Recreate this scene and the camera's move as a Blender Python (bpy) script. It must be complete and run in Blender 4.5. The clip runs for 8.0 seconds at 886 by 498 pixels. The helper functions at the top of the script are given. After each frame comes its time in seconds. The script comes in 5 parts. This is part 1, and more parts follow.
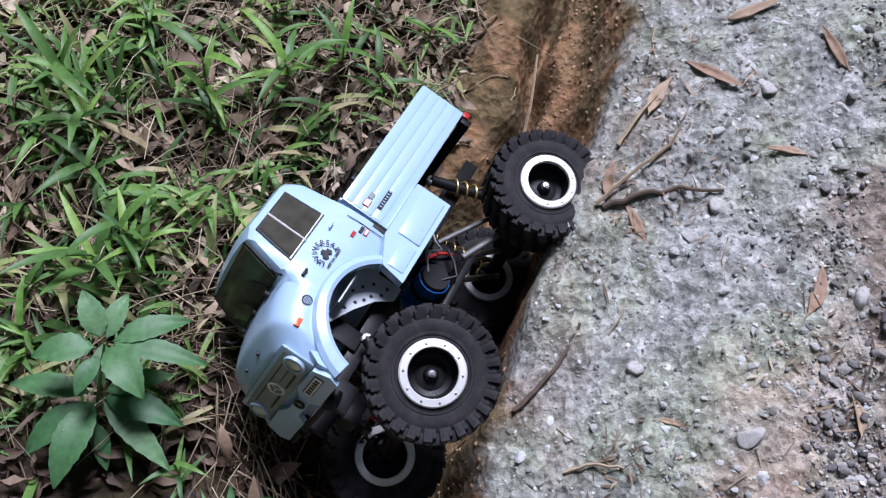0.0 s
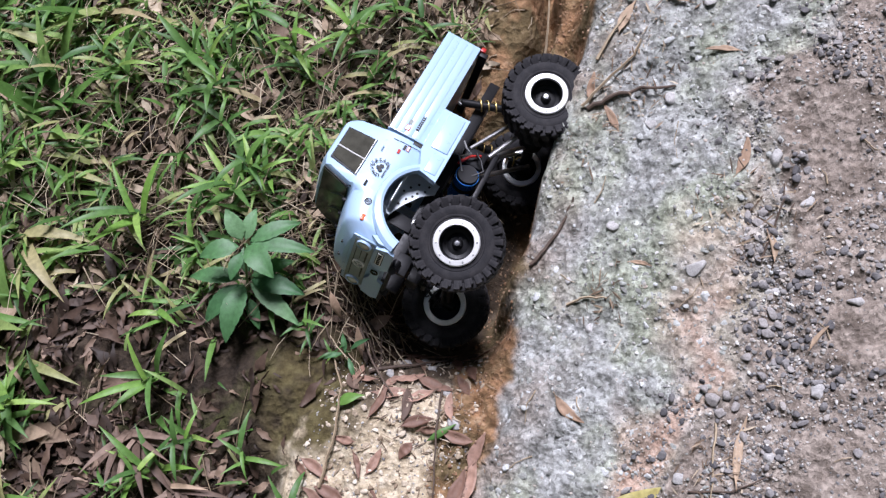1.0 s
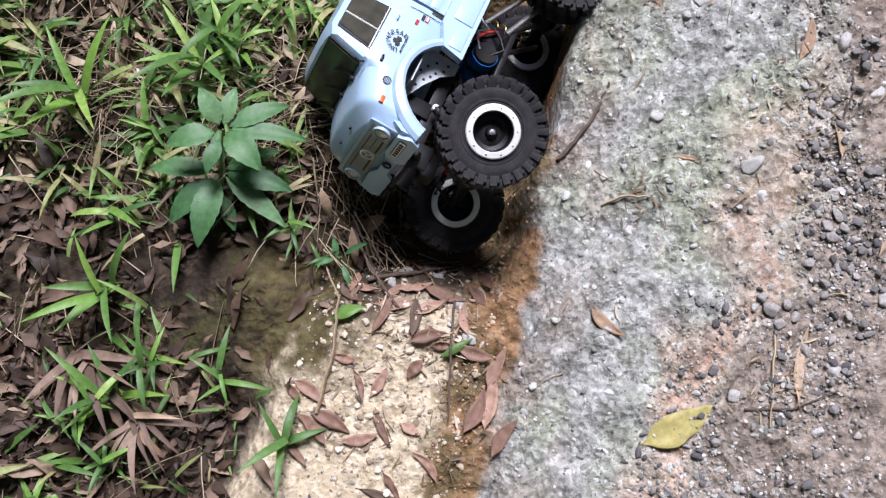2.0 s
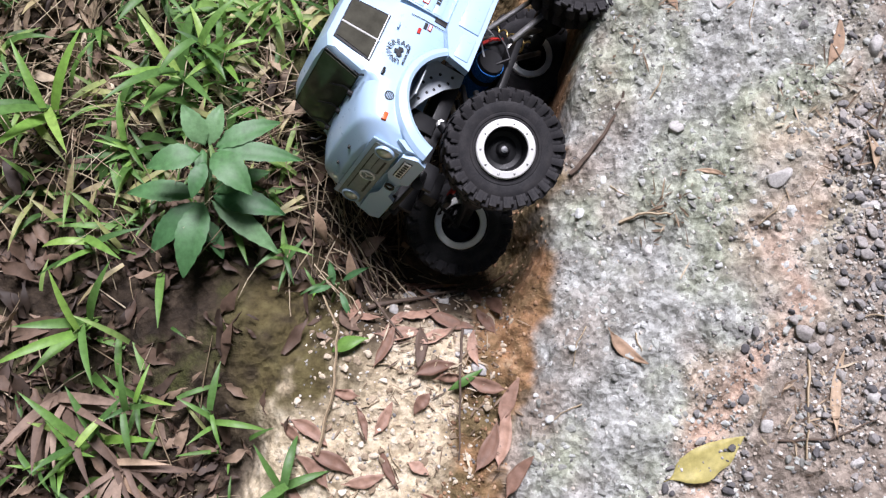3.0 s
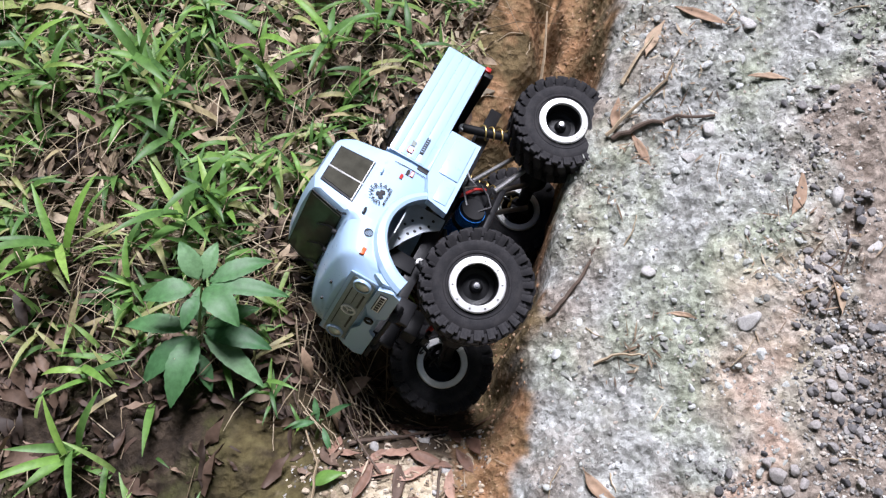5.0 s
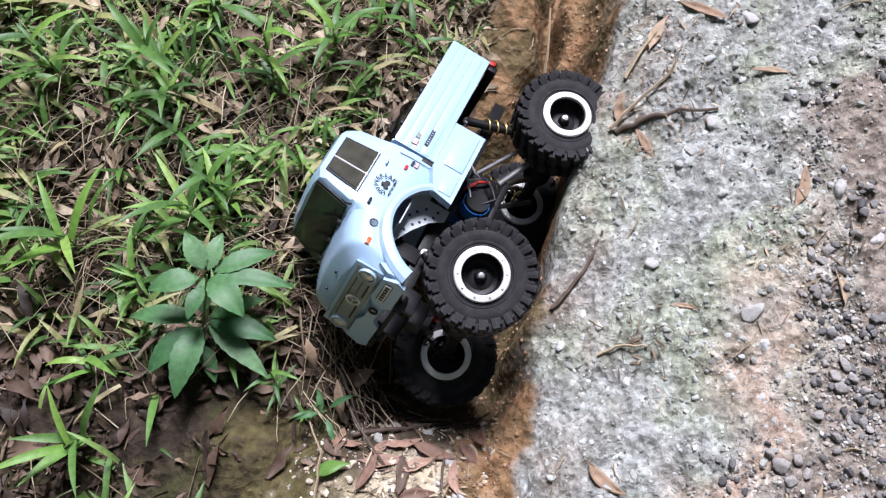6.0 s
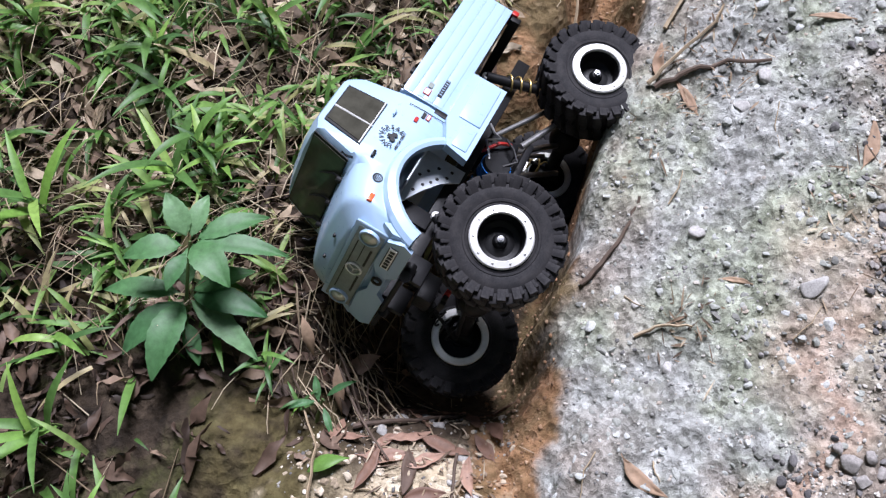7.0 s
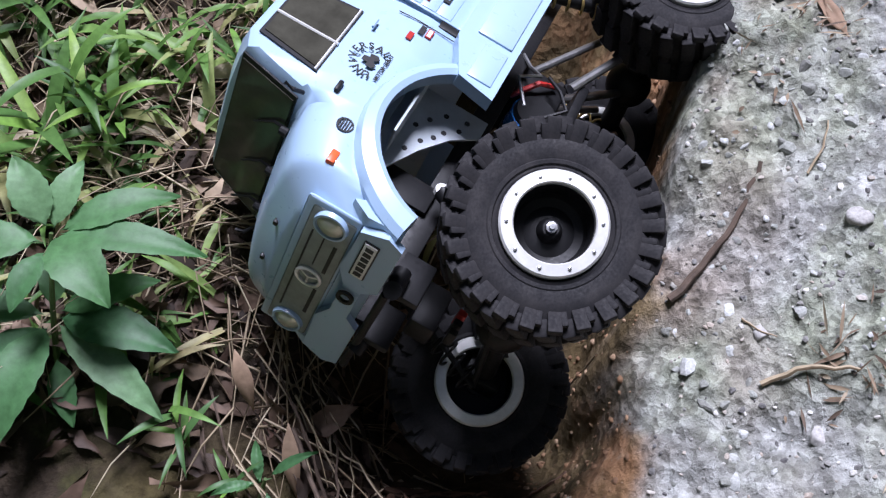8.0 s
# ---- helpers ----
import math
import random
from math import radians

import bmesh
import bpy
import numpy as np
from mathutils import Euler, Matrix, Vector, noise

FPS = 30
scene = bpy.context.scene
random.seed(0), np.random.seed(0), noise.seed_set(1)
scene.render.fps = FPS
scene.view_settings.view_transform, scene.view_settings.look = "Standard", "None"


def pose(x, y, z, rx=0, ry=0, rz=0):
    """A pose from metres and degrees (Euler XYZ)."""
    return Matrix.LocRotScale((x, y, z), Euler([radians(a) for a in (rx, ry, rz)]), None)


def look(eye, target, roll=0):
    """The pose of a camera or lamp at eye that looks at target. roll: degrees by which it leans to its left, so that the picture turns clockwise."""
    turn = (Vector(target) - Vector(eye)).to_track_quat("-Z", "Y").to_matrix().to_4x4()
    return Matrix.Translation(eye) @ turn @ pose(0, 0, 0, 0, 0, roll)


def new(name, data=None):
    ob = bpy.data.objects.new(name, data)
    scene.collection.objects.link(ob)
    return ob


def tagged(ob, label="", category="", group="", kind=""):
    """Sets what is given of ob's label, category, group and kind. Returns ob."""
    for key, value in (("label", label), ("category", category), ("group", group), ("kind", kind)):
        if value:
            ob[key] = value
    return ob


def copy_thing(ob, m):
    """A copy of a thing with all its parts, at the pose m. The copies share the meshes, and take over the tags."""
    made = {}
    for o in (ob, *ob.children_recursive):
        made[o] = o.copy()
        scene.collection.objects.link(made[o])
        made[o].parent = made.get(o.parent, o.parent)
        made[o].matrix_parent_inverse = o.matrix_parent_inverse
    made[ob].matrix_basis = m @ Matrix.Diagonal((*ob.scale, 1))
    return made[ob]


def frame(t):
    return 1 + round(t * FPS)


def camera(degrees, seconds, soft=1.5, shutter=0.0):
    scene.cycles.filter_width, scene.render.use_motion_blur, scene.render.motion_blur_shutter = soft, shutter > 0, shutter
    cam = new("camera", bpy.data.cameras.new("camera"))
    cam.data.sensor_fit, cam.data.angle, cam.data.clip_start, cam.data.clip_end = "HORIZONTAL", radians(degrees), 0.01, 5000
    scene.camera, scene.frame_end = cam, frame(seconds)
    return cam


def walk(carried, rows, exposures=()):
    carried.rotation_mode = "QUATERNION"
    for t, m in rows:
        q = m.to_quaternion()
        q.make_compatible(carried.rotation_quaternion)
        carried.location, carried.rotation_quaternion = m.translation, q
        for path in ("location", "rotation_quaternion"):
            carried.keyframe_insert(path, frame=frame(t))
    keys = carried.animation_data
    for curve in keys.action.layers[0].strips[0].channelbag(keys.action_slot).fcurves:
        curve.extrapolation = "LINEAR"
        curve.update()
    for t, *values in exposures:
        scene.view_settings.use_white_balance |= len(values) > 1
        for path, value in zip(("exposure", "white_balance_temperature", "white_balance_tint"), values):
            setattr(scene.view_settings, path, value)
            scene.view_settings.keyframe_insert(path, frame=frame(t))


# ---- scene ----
cam = camera(48, 8.0, soft=1.3)
PATH = [
    (0, (-0.1113, -0.4246, 0.9250), (-0.0822, 0.1803, 0.0067), 6.61),
    (0.5, (0.1045, -0.5915, 1.0787), (-0.0540, -0.0031, 0.1630), -11.71),
    (1, (0.0904, -0.6086, 1.2658), (-0.0756, -0.1230, 0.2929), -17.94),
    (1.5, (-0.0480, -0.5871, 1.1962), (-0.1169, -0.1821, 0.1758), -9.50),
    (3, (-0.1994, -0.4737, 1.0440), (-0.1532, -0.0960, 0.0119), 4.93),
    (3.5, (-0.1673, -0.4902, 1.0512), (-0.1242, -0.0461, 0.0457), 3.15),
    (4, (-0.1190, -0.5388, 1.0466), (-0.1051, 0.0029, 0.0893), 0.50),
    (4.5, (-0.1179, -0.5449, 1.0602), (-0.1238, 0.0209, 0.1169), -0.88),
    (6, (-0.1273, -0.5755, 1.0495), (-0.1310, 0.0065, 0.1161), -0.31),
    (6.5, (-0.1283, -0.5219, 1.0894), (-0.1324, -0.0022, 0.1199), -1.17),
    (7, (-0.1184, -0.5554, 0.8914), (-0.1478, 0.0535, -0.0243), -1.82),
    (7.5, (-0.1152, -0.4489, 0.7118), (-0.1545, 0.1649, -0.2002), -2.68),
    (8, (-0.1358, -0.3456, 0.5704), (-0.1642, 0.2635, -0.3451), -1.87),
]
GRADE = [(0, 0.31, 5550, 21), (1, 0.48, 5800, 20), (1.7, 0.53, 5930, 19), (3.5, 0.69, 6100, 19), (5, 0.70, 5950, 17), (6.5, 0.67, 5850, 17), (7.5, 0.56, 5720, 20), (8, 0.51, 5640, 21)]
walk(cam, [(t, look(eye, target, roll)) for t, eye, target, roll in PATH], GRADE)

# ---- light ----
world = bpy.data.worlds.new("sky")
scene.world = world
world.use_nodes = True
sky = world.node_tree.nodes.new("ShaderNodeTexSky")
sky.sky_type = "NISHITA"
sky.sun_disc = False
sky.sun_elevation = radians(69)
sky.sun_rotation = radians(12)
world.node_tree.links.new(sky.outputs[0], world.node_tree.nodes["Background"].inputs[0])
world.node_tree.nodes["Background"].inputs[1].default_value = 0.029
sun = new("sun", bpy.data.lights.new("sun", "SUN"))
sun.data.energy, sun.data.angle, sun.data.color = 5.0, radians(22), (1.0, 0.975, 0.97)
sun.matrix_world = look((0.20, 0.95, 2.6), (0, 0, 0))

# ---- materials ----
def material(name, rough_=0.6, metal=0.0, spec=0.5):
    m = bpy.data.materials.new(name)
    m.use_nodes = True
    b = m.node_tree.nodes["Principled BSDF"]
    b.inputs["Roughness"].default_value = rough_
    b.inputs["Metallic"].default_value = metal
    b.inputs["Specular IOR Level"].default_value = spec
    return m, m.node_tree.nodes, m.node_tree.links, b


def node(nodes, kind, **values):
    n = nodes.new(kind)
    for key, value in values.items():
        n.inputs[key].default_value = value
    return n


def noise_tex(nodes, links, scale, detail=6.0, roughness=0.6, coords=None):
    n = node(nodes, "ShaderNodeTexNoise", Scale=scale, Detail=detail, Roughness=roughness)
    if coords is not None:
        links.new(coords, n.inputs["Vector"])
    return n


def ramp(nodes, links, source, stops):
    r = nodes.new("ShaderNodeValToRGB")
    e = r.color_ramp.elements
    while len(e) < len(stops):
        e.new(0.5)
    for el, (at, col) in zip(e, stops):
        el.position = at
        el.color = (*col, 1) if len(col) == 3 else col
    links.new(source, r.inputs[0])
    return r


def mix(nodes, links, fac, a, b, blend="MIX"):
    m = nodes.new("ShaderNodeMix")
    m.data_type, m.blend_type = "RGBA", blend
    for src, slot in ((fac, 0), (a, 6), (b, 7)):
        if isinstance(src, (int, float)):
            m.inputs[slot].default_value = src
        elif isinstance(src, tuple):
            m.inputs[slot].default_value = (*src, 1)
        else:
            links.new(src, m.inputs[slot])
    return m.outputs[2]


def bump(nodes, links, height, target, strength=0.4, distance=0.002, normal=None):
    b = node(nodes, "ShaderNodeBump", Strength=strength, Distance=distance)
    links.new(height, b.inputs["Height"])
    if normal is not None:
        links.new(normal, b.inputs["Normal"])
    links.new(b.outputs[0], target.inputs["Normal"])
    return b.outputs[0]


def ground_material():
    m, n, l, b = material("ground", 0.92, 0, 0.25)
    pos = n.new("ShaderNodeNewGeometry").outputs["Position"]

    def attr(name):
        a = n.new("ShaderNodeAttribute")
        a.attribute_name = name
        return a.outputs["Fac"]

    big = noise_tex(n, l, 9, 5, 0.6, pos).outputs[0]
    mid = noise_tex(n, l, 45, 6, 0.65, pos).outputs[0]
    fine = noise_tex(n, l, 260, 5, 0.7, pos).outputs[0]
    grain = n.new("ShaderNodeTexVoronoi")
    grain.inputs["Scale"].default_value = 210
    l.new(pos, grain.inputs["Vector"])
    cell = n.new("ShaderNodeTexVoronoi")
    cell.inputs["Scale"].default_value = 95
    l.new(pos, cell.inputs["Vector"])
    # caked grey gravel with pale grit
    grey = ramp(n, l, mid, [(0.30, (0.15, 0.15, 0.135)), (0.46, (0.31, 0.315, 0.295)), (0.60, (0.44, 0.45, 0.43)), (0.76, (0.62, 0.63, 0.61))]).outputs[0]
    green = ramp(n, l, mid, [(0.30, (0.15, 0.16, 0.115)), (0.5, (0.32, 0.345, 0.265)), (0.75, (0.54, 0.57, 0.47))]).outputs[0]
    bank = mix(n, l, ramp(n, l, big, [(0.45, (0, 0, 0)), (0.62, (1, 1, 1))]).outputs[0], grey, green)
    specks = ramp(n, l, grain.outputs["Color"], [(0.0, (0.35, 0.33, 0.31)), (0.4, (0.85, 0.84, 0.83)), (1.0, (1.4, 1.4, 1.4))]).outputs[0]
    bank = mix(n, l, 0.75, bank, specks, "MULTIPLY")
    pink = ramp(n, l, mid, [(0.3, (0.26, 0.17, 0.12)), (0.5, (0.46, 0.33, 0.25)), (0.72, (0.62, 0.49, 0.40))]).outputs[0]
    loam = ramp(n, l, mid, [(0.3, (0.15, 0.12, 0.095)), (0.5, (0.28, 0.235, 0.195)), (0.75, (0.44, 0.38, 0.32))]).outputs[0]
    pink = mix(n, l, 0.6, pink, specks, "MULTIPLY")
    loam = mix(n, l, 0.7, loam, specks, "MULTIPLY")
    bank = mix(n, l, attr("pink"), bank, pink)
    bank = mix(n, l, attr("loam"), bank, loam)
    clay = ramp(n, l, mid, [(0.28, (0.11, 0.055, 0.026)), (0.45, (0.27, 0.145, 0.070)), (0.60, (0.42, 0.235, 0.125)), (0.76, (0.55, 0.40, 0.27))]).outputs[0]
    olive = ramp(n, l, mid, [(0.3, (0.065, 0.05, 0.022)), (0.55, (0.15, 0.115, 0.055)), (0.8, (0.26, 0.20, 0.12))]).outputs[0]
    clay = mix(n, l, ramp(n, l, big, [(0.36, (0, 0, 0)), (0.54, (0.9, 0.9, 0.9))]).outputs[0], clay, olive)
    sand = ramp(n, l, mid, [(0.3, (0.34, 0.27, 0.17)), (0.5, (0.55, 0.46, 0.32)), (0.72, (0.70, 0.62, 0.48))]).outputs[0]
    sand = mix(n, l, 0.5, sand, specks, "MULTIPLY")
    mud = ramp(n, l, mid, [(0.3, (0.028, 0.020, 0.013)), (0.55, (0.075, 0.055, 0.037)), (0.8, (0.16, 0.125, 0.09))]).outputs[0]
    humus = ramp(n, l, mid, [(0.3, (0.015, 0.011, 0.008)), (0.52, (0.042, 0.030, 0.020)), (0.75, (0.10, 0.074, 0.05))]).outputs[0]
    moss = ramp(n, l, fine, [(0.3, (0.022, 0.026, 0.006)), (0.7, (0.075, 0.08, 0.022))]).outputs[0]
    humus = mix(n, l, ramp(n, l, big, [(0.52, (0, 0, 0)), (0.66, (0.85, 0.85, 0.85))]).outputs[0], humus, moss)
    floor = mix(n, l, attr("sand"), mud, sand)
    low = mix(n, l, attr("clay"), floor, clay)
    col = mix(n, l, attr("bank"), low, bank)
    col = mix(n, l, attr("verge"), col, humus)
    col = mix(n, l, attr("moss"), col, ramp(n, l, mid, [(0.32, (0.035, 0.026, 0.011)), (0.5, (0.085, 0.068, 0.028)), (0.68, (0.135, 0.115, 0.05))]).outputs[0])
    l.new(col, b.inputs["Base Color"])
    h = n.new("ShaderNodeMath")
    h.operation = "MULTIPLY_ADD"
    h.inputs[1].default_value = 0.7
    l.new(fine, h.inputs[0])
    l.new(cell.outputs["Distance"], h.inputs[2])
    bump(n, l, h.outputs[0], b, 0.8, 0.006)
    return m


def stone_material(name, stops, rough_=0.85):
    m, n, l, b = material(name, rough_, 0, 0.3)
    geo = n.new("ShaderNodeNewGeometry")
    tint = ramp(n, l, geo.outputs["Random Per Island"], stops).outputs[0]
    fine = noise_tex(n, l, 420, 5, 0.65, geo.outputs["Position"]).outputs[0]
    l.new(mix(n, l, 0.8, tint, ramp(n, l, fine, [(0.3, (0.6, 0.6, 0.6)), (0.7, (1.3, 1.3, 1.3))]).outputs[0], "MULTIPLY"), b.inputs["Base Color"])
    bump(n, l, fine, b, 0.5, 0.0012)
    return m


def leaf_material(name, stops, glow=0.3, rough_=0.45, by_object=False):
    m, n, l, b = material(name, rough_, 0, 0.4)
    geo = n.new("ShaderNodeNewGeometry")
    src = n.new("ShaderNodeObjectInfo").outputs["Random"] if by_object else geo.outputs["Random Per Island"]
    tint = ramp(n, l, src, stops).outputs[0]
    spots = noise_tex(n, l, 130, 5, 0.6, geo.outputs["Position"]).outputs[0]
    col = mix(n, l, 0.7, tint, ramp(n, l, spots, [(0.3, (0.65, 0.65, 0.6)), (0.7, (1.25, 1.25, 1.2))]).outputs[0], "MULTIPLY")
    l.new(col, b.inputs["Base Color"])
    bump(n, l, spots, b, 0.25, 0.001)
    if glow:
        tr = n.new("ShaderNodeBsdfTranslucent")
        l.new(col, tr.inputs[0])
        ms = n.new("ShaderNodeMixShader")
        ms.inputs[0].default_value = glow
        l.new(b.outputs[0], ms.inputs[1])
        l.new(tr.outputs[0], ms.inputs[2])
        l.new(ms.outputs[0], n["Material Output"].inputs[0])
    return m


def plain(name, col, rough_=0.5, metal=0.0, vary=0.25, scale=60, spec=0.5, coat=0.0, dust=0.0):
    m, n, l, b = material(name, rough_, metal, spec)
    pos = n.new("ShaderNodeTexCoord").outputs["Object"]
    a = noise_tex(n, l, scale, 5, 0.6, pos).outputs[0]
    f = noise_tex(n, l, scale * 9, 4, 0.6, pos).outputs[0]
    c = mix(n, l, vary, col, ramp(n, l, a, [(0.3, tuple(v * 0.55 for v in col)), (0.7, tuple(min(v * 1.35, 0.95) for v in col))]).outputs[0])
    if dust:
        c = mix(n, l, ramp(n, l, a, [(0.42, (0, 0, 0)), (0.75, (dust, dust, dust))]).outputs[0], c, (0.27, 0.235, 0.20))
    l.new(c, b.inputs["Base Color"])
    l.new(ramp(n, l, f, [(0.3, (rough_ * 0.8,) * 3), (0.7, (min(rough_ * 1.25, 1),) * 3)]).outputs[0], b.inputs["Roughness"])
    b.inputs["Coat Weight"].default_value = coat
    b.inputs["Coat Roughness"].default_value = 0.12
    bump(n, l, f, b, 0.06, 0.0006)
    return m


GROUND = ground_material()
GRAVEL = stone_material("gravel", [(0.0, (0.10, 0.095, 0.095)), (0.3, (0.22, 0.215, 0.205)), (0.55, (0.33, 0.32, 0.29)), (0.75, (0.42, 0.36, 0.30)), (0.9, (0.50, 0.49, 0.46)), (1.0, (0.66, 0.64, 0.60))])
PEBBLE = stone_material("dark_pebble", [(0.0, (0.075, 0.072, 0.075)), (0.5, (0.165, 0.158, 0.155)), (0.8, (0.26, 0.245, 0.235)), (1.0, (0.38, 0.35, 0.32))])
STONE = stone_material("pale_stone", [(0.0, (0.22, 0.225, 0.24)), (0.5, (0.32, 0.325, 0.335)), (1.0, (0.44, 0.42, 0.39))])
CLOD = stone_material("clay_clod", [(0.0, (0.14, 0.08, 0.045)), (0.5, (0.27, 0.155, 0.085)), (1.0, (0.40, 0.28, 0.18))])
GRASS = leaf_material("grass_blade", [(0.0, (0.050, 0.110, 0.030)), (0.3, (0.095, 0.20, 0.045)), (0.55, (0.15, 0.29, 0.065)), (0.78, (0.27, 0.40, 0.12)), (0.9, (0.36, 0.36, 0.15)), (1.0, (0.46, 0.38, 0.22))], 0.36, 0.5)
GRASS_LEAF = leaf_material("grass_leaf", [(0.0, (0.07, 0.155, 0.05)), (0.5, (0.13, 0.26, 0.065)), (0.85, (0.21, 0.39, 0.07)), (1.0, (0.32, 0.47, 0.12))], 0.36, 0.46, True)
BROAD = leaf_material("broad_leaf", [(0.0, (0.050, 0.135, 0.055)), (0.6, (0.085, 0.20, 0.075)), (1.0, (0.17, 0.31, 0.15))], 0.25, 0.5, True)
STEM = leaf_material("stem", [(0.0, (0.06, 0.11, 0.03)), (1.0, (0.12, 0.16, 0.05))], 0.0, 0.6)
LITTER = leaf_material("dead_leaf", [(0.0, (0.09, 0.062, 0.045)), (0.4, (0.22, 0.155, 0.105)), (0.75, (0.36, 0.275, 0.19)), (1.0, (0.58, 0.49, 0.37))], 0.12, 0.7)
DEAD_BROWN = leaf_material("grey_brown_leaf", [(0.0, (0.10, 0.065, 0.048)), (0.6, (0.19, 0.13, 0.10)), (1.0, (0.30, 0.22, 0.17))], 0.12, 0.7, True)
DEAD_RED = leaf_material("red_brown_leaf", [(0.0, (0.16, 0.088, 0.062)), (1.0, (0.38, 0.235, 0.175))], 0.12, 0.6, True)
DEAD_PALE = leaf_material("pale_dry_leaf", [(0.0, (0.32, 0.21, 0.14)), (1.0, (0.46, 0.34, 0.24))], 0.15, 0.7, True)
YELLOW = leaf_material("yellow_leaf", [(0.0, (0.46, 0.40, 0.15)), (1.0, (0.46, 0.40, 0.15))], 0.2, 0.5, True)
# darker copy of LITTER: the lower verge's shade put into its colour
LITTER_SHADED = leaf_material("shaded_dead_leaf", [(0.0, (0.025, 0.016, 0.011)), (0.5, (0.072, 0.044, 0.031)), (0.82, (0.15, 0.098, 0.070)), (1.0, (0.30, 0.215, 0.155))], 0.10, 0.65)
SAND_LUMP = stone_material("sandy_lump", [(0.0, (0.20, 0.15, 0.10)), (0.4, (0.38, 0.31, 0.22)), (0.8, (0.55, 0.47, 0.36)), (1.0, (0.68, 0.62, 0.52))], 0.95)
CRUST = stone_material("gravel_crust", [(0.0, (0.18, 0.18, 0.165)), (0.4, (0.30, 0.31, 0.28)), (0.8, (0.42, 0.43, 0.41)), (1.0, (0.54, 0.55, 0.54))], 0.95)
# colour of the added, unseen ring that blocks low sky light
SKY_BLOCKER = plain("blocker_green", (0.045, 0.06, 0.03), 0.9, 0, 0.8, 3)
STRAW = leaf_material("straw", [(0.0, (0.12, 0.085, 0.05)), (0.5, (0.32, 0.245, 0.16)), (1.0, (0.58, 0.49, 0.36))], 0.0, 0.75)
TWIG = plain("twig_bark", (0.095, 0.066, 0.048), 0.85, 0, 0.8, 90)
PAINT = plain("pale_blue_paint", (0.37, 0.52, 0.70), 0.32, 0, 0.10, 14, 0.5, 0.5, 0.10)
PLATE = plain("bare_aluminium_plate", (0.55, 0.60, 0.64), 0.45, 0.6, 0.3, 60)
# the dim cab and brown reflections are put into the panes' colour
GLASS_DARK = plain("dim_window", (0.058, 0.056, 0.044), 0.10, 0, 0.9, 38, 0.25, 0.0)
BLACK = plain("black_plastic", (0.007, 0.007, 0.008), 0.5, 0, 0.4, 50, 0.3)
RUBBER = plain("tyre_rubber", (0.0155, 0.0150, 0.0172), 0.75, 0, 0.5, 70, 0.28, 0.0, 0.05)
CHROME = plain("brushed_alloy", (0.80, 0.80, 0.77), 0.35, 0.35, 0.3, 120)
STEEL = plain("steel_link", (0.42, 0.42, 0.42), 0.35, 0.9, 0.4, 90)
SPRING = plain("pale_spring", (0.62, 0.58, 0.46), 0.4, 0.6, 0.3, 90)
GOLD = plain("gold_spring", (0.55, 0.40, 0.14), 0.4, 0.7, 0.3, 90)
BLUE = plain("blue_anodised", (0.03, 0.17, 0.52), 0.25, 0.35, 0.3, 60)
RED = plain("red_plastic", (0.42, 0.025, 0.02), 0.35, 0, 0.2, 60)
ORANGE = plain("orange_marker", (0.75, 0.12, 0.03), 0.35, 0, 0.2, 60)
INK = plain("black_ink", (0.015, 0.015, 0.018), 0.5, 0, 0.2, 60)
GRILLE = plain("grey_green_grille", (0.26, 0.29, 0.27), 0.45, 0, 0.5, 70)
LENS = plain("lamp_lens", (0.50, 0.52, 0.44), 0.15, 0.3, 0.4, 90)
WHITE = plain("off_white", (0.74, 0.74, 0.70), 0.4, 0, 0.15, 60)

# ---- the lie of the land ----
def fade(t):
    return t * t * (3 - 2 * t)


def value_noise(x, y, seed):
    """Smooth noise from -1 to 1 on arrays."""
    xi, yi = np.floor(x).astype(np.int64), np.floor(y).astype(np.int64)
    fx, fy = fade(x - xi), fade(y - yi)

    def h(a, b):
        n = (a * 374761393 + b * 668265263 + seed * 974711) & 0x7FFFFFFF
        n = ((n ^ (n >> 13)) * 1274126177) & 0x7FFFFFFF
        return ((n ^ (n >> 16)) & 0xFFFF) / 32767.5 - 1

    top = h(xi, yi) * (1 - fx) + h(xi + 1, yi) * fx
    low = h(xi, yi + 1) * (1 - fx) + h(xi + 1, yi + 1) * fx
    return top * (1 - fy) + low * fy


def rough(x, y, size, octaves, seed, gain=0.5):
    out, amp = 0 * x, 1.0
    for k in range(octaves):
        out = out + amp * value_noise(x / size * 2**k + 7.3 * k, y / size * 2**k - 3.1 * k, seed + k)
        amp *= gain
    return out


EDGE_Y = [-0.8, -0.40, -0.28, -0.18, -0.08, -0.013, 0.067, 0.14, 0.24, 0.317, 0.45, 0.8, 1.5]
EDGE_X = [-0.16, -0.095, -0.064, -0.038, -0.014, -0.010, 0.008, 0.024, 0.055, 0.090, 0.125, 0.19, 0.30]
DEEP_Y = [-0.8, -0.40, -0.26, -0.18, -0.12, -0.06, 0.02, 0.20, 0.33, 0.45, 0.8, 1.5]
DEEP_Z = [0.01, 0.015, 0.024, 0.035, 0.066, 0.170, 0.235, 0.245, 0.20, 0.17, 0.14, 0.12]
WIDE_Y = [-0.8, -0.40, -0.28, -0.18, -0.10, -0.04, 0.05, 0.15, 0.28, 0.38, 0.5, 1.5]
WIDE_X = [0.34, 0.33, 0.32, 0.275, 0.24, 0.215, 0.20, 0.19, 0.20, 0.21, 0.20, 0.14]
FOOT_Y = [-0.8, -0.2, -0.05, 0.1, 0.25, 0.4, 1.5]
FOOT_X = [0.055, 0.084, 0.074, 0.050, 0.040, 0.060, 0.060]


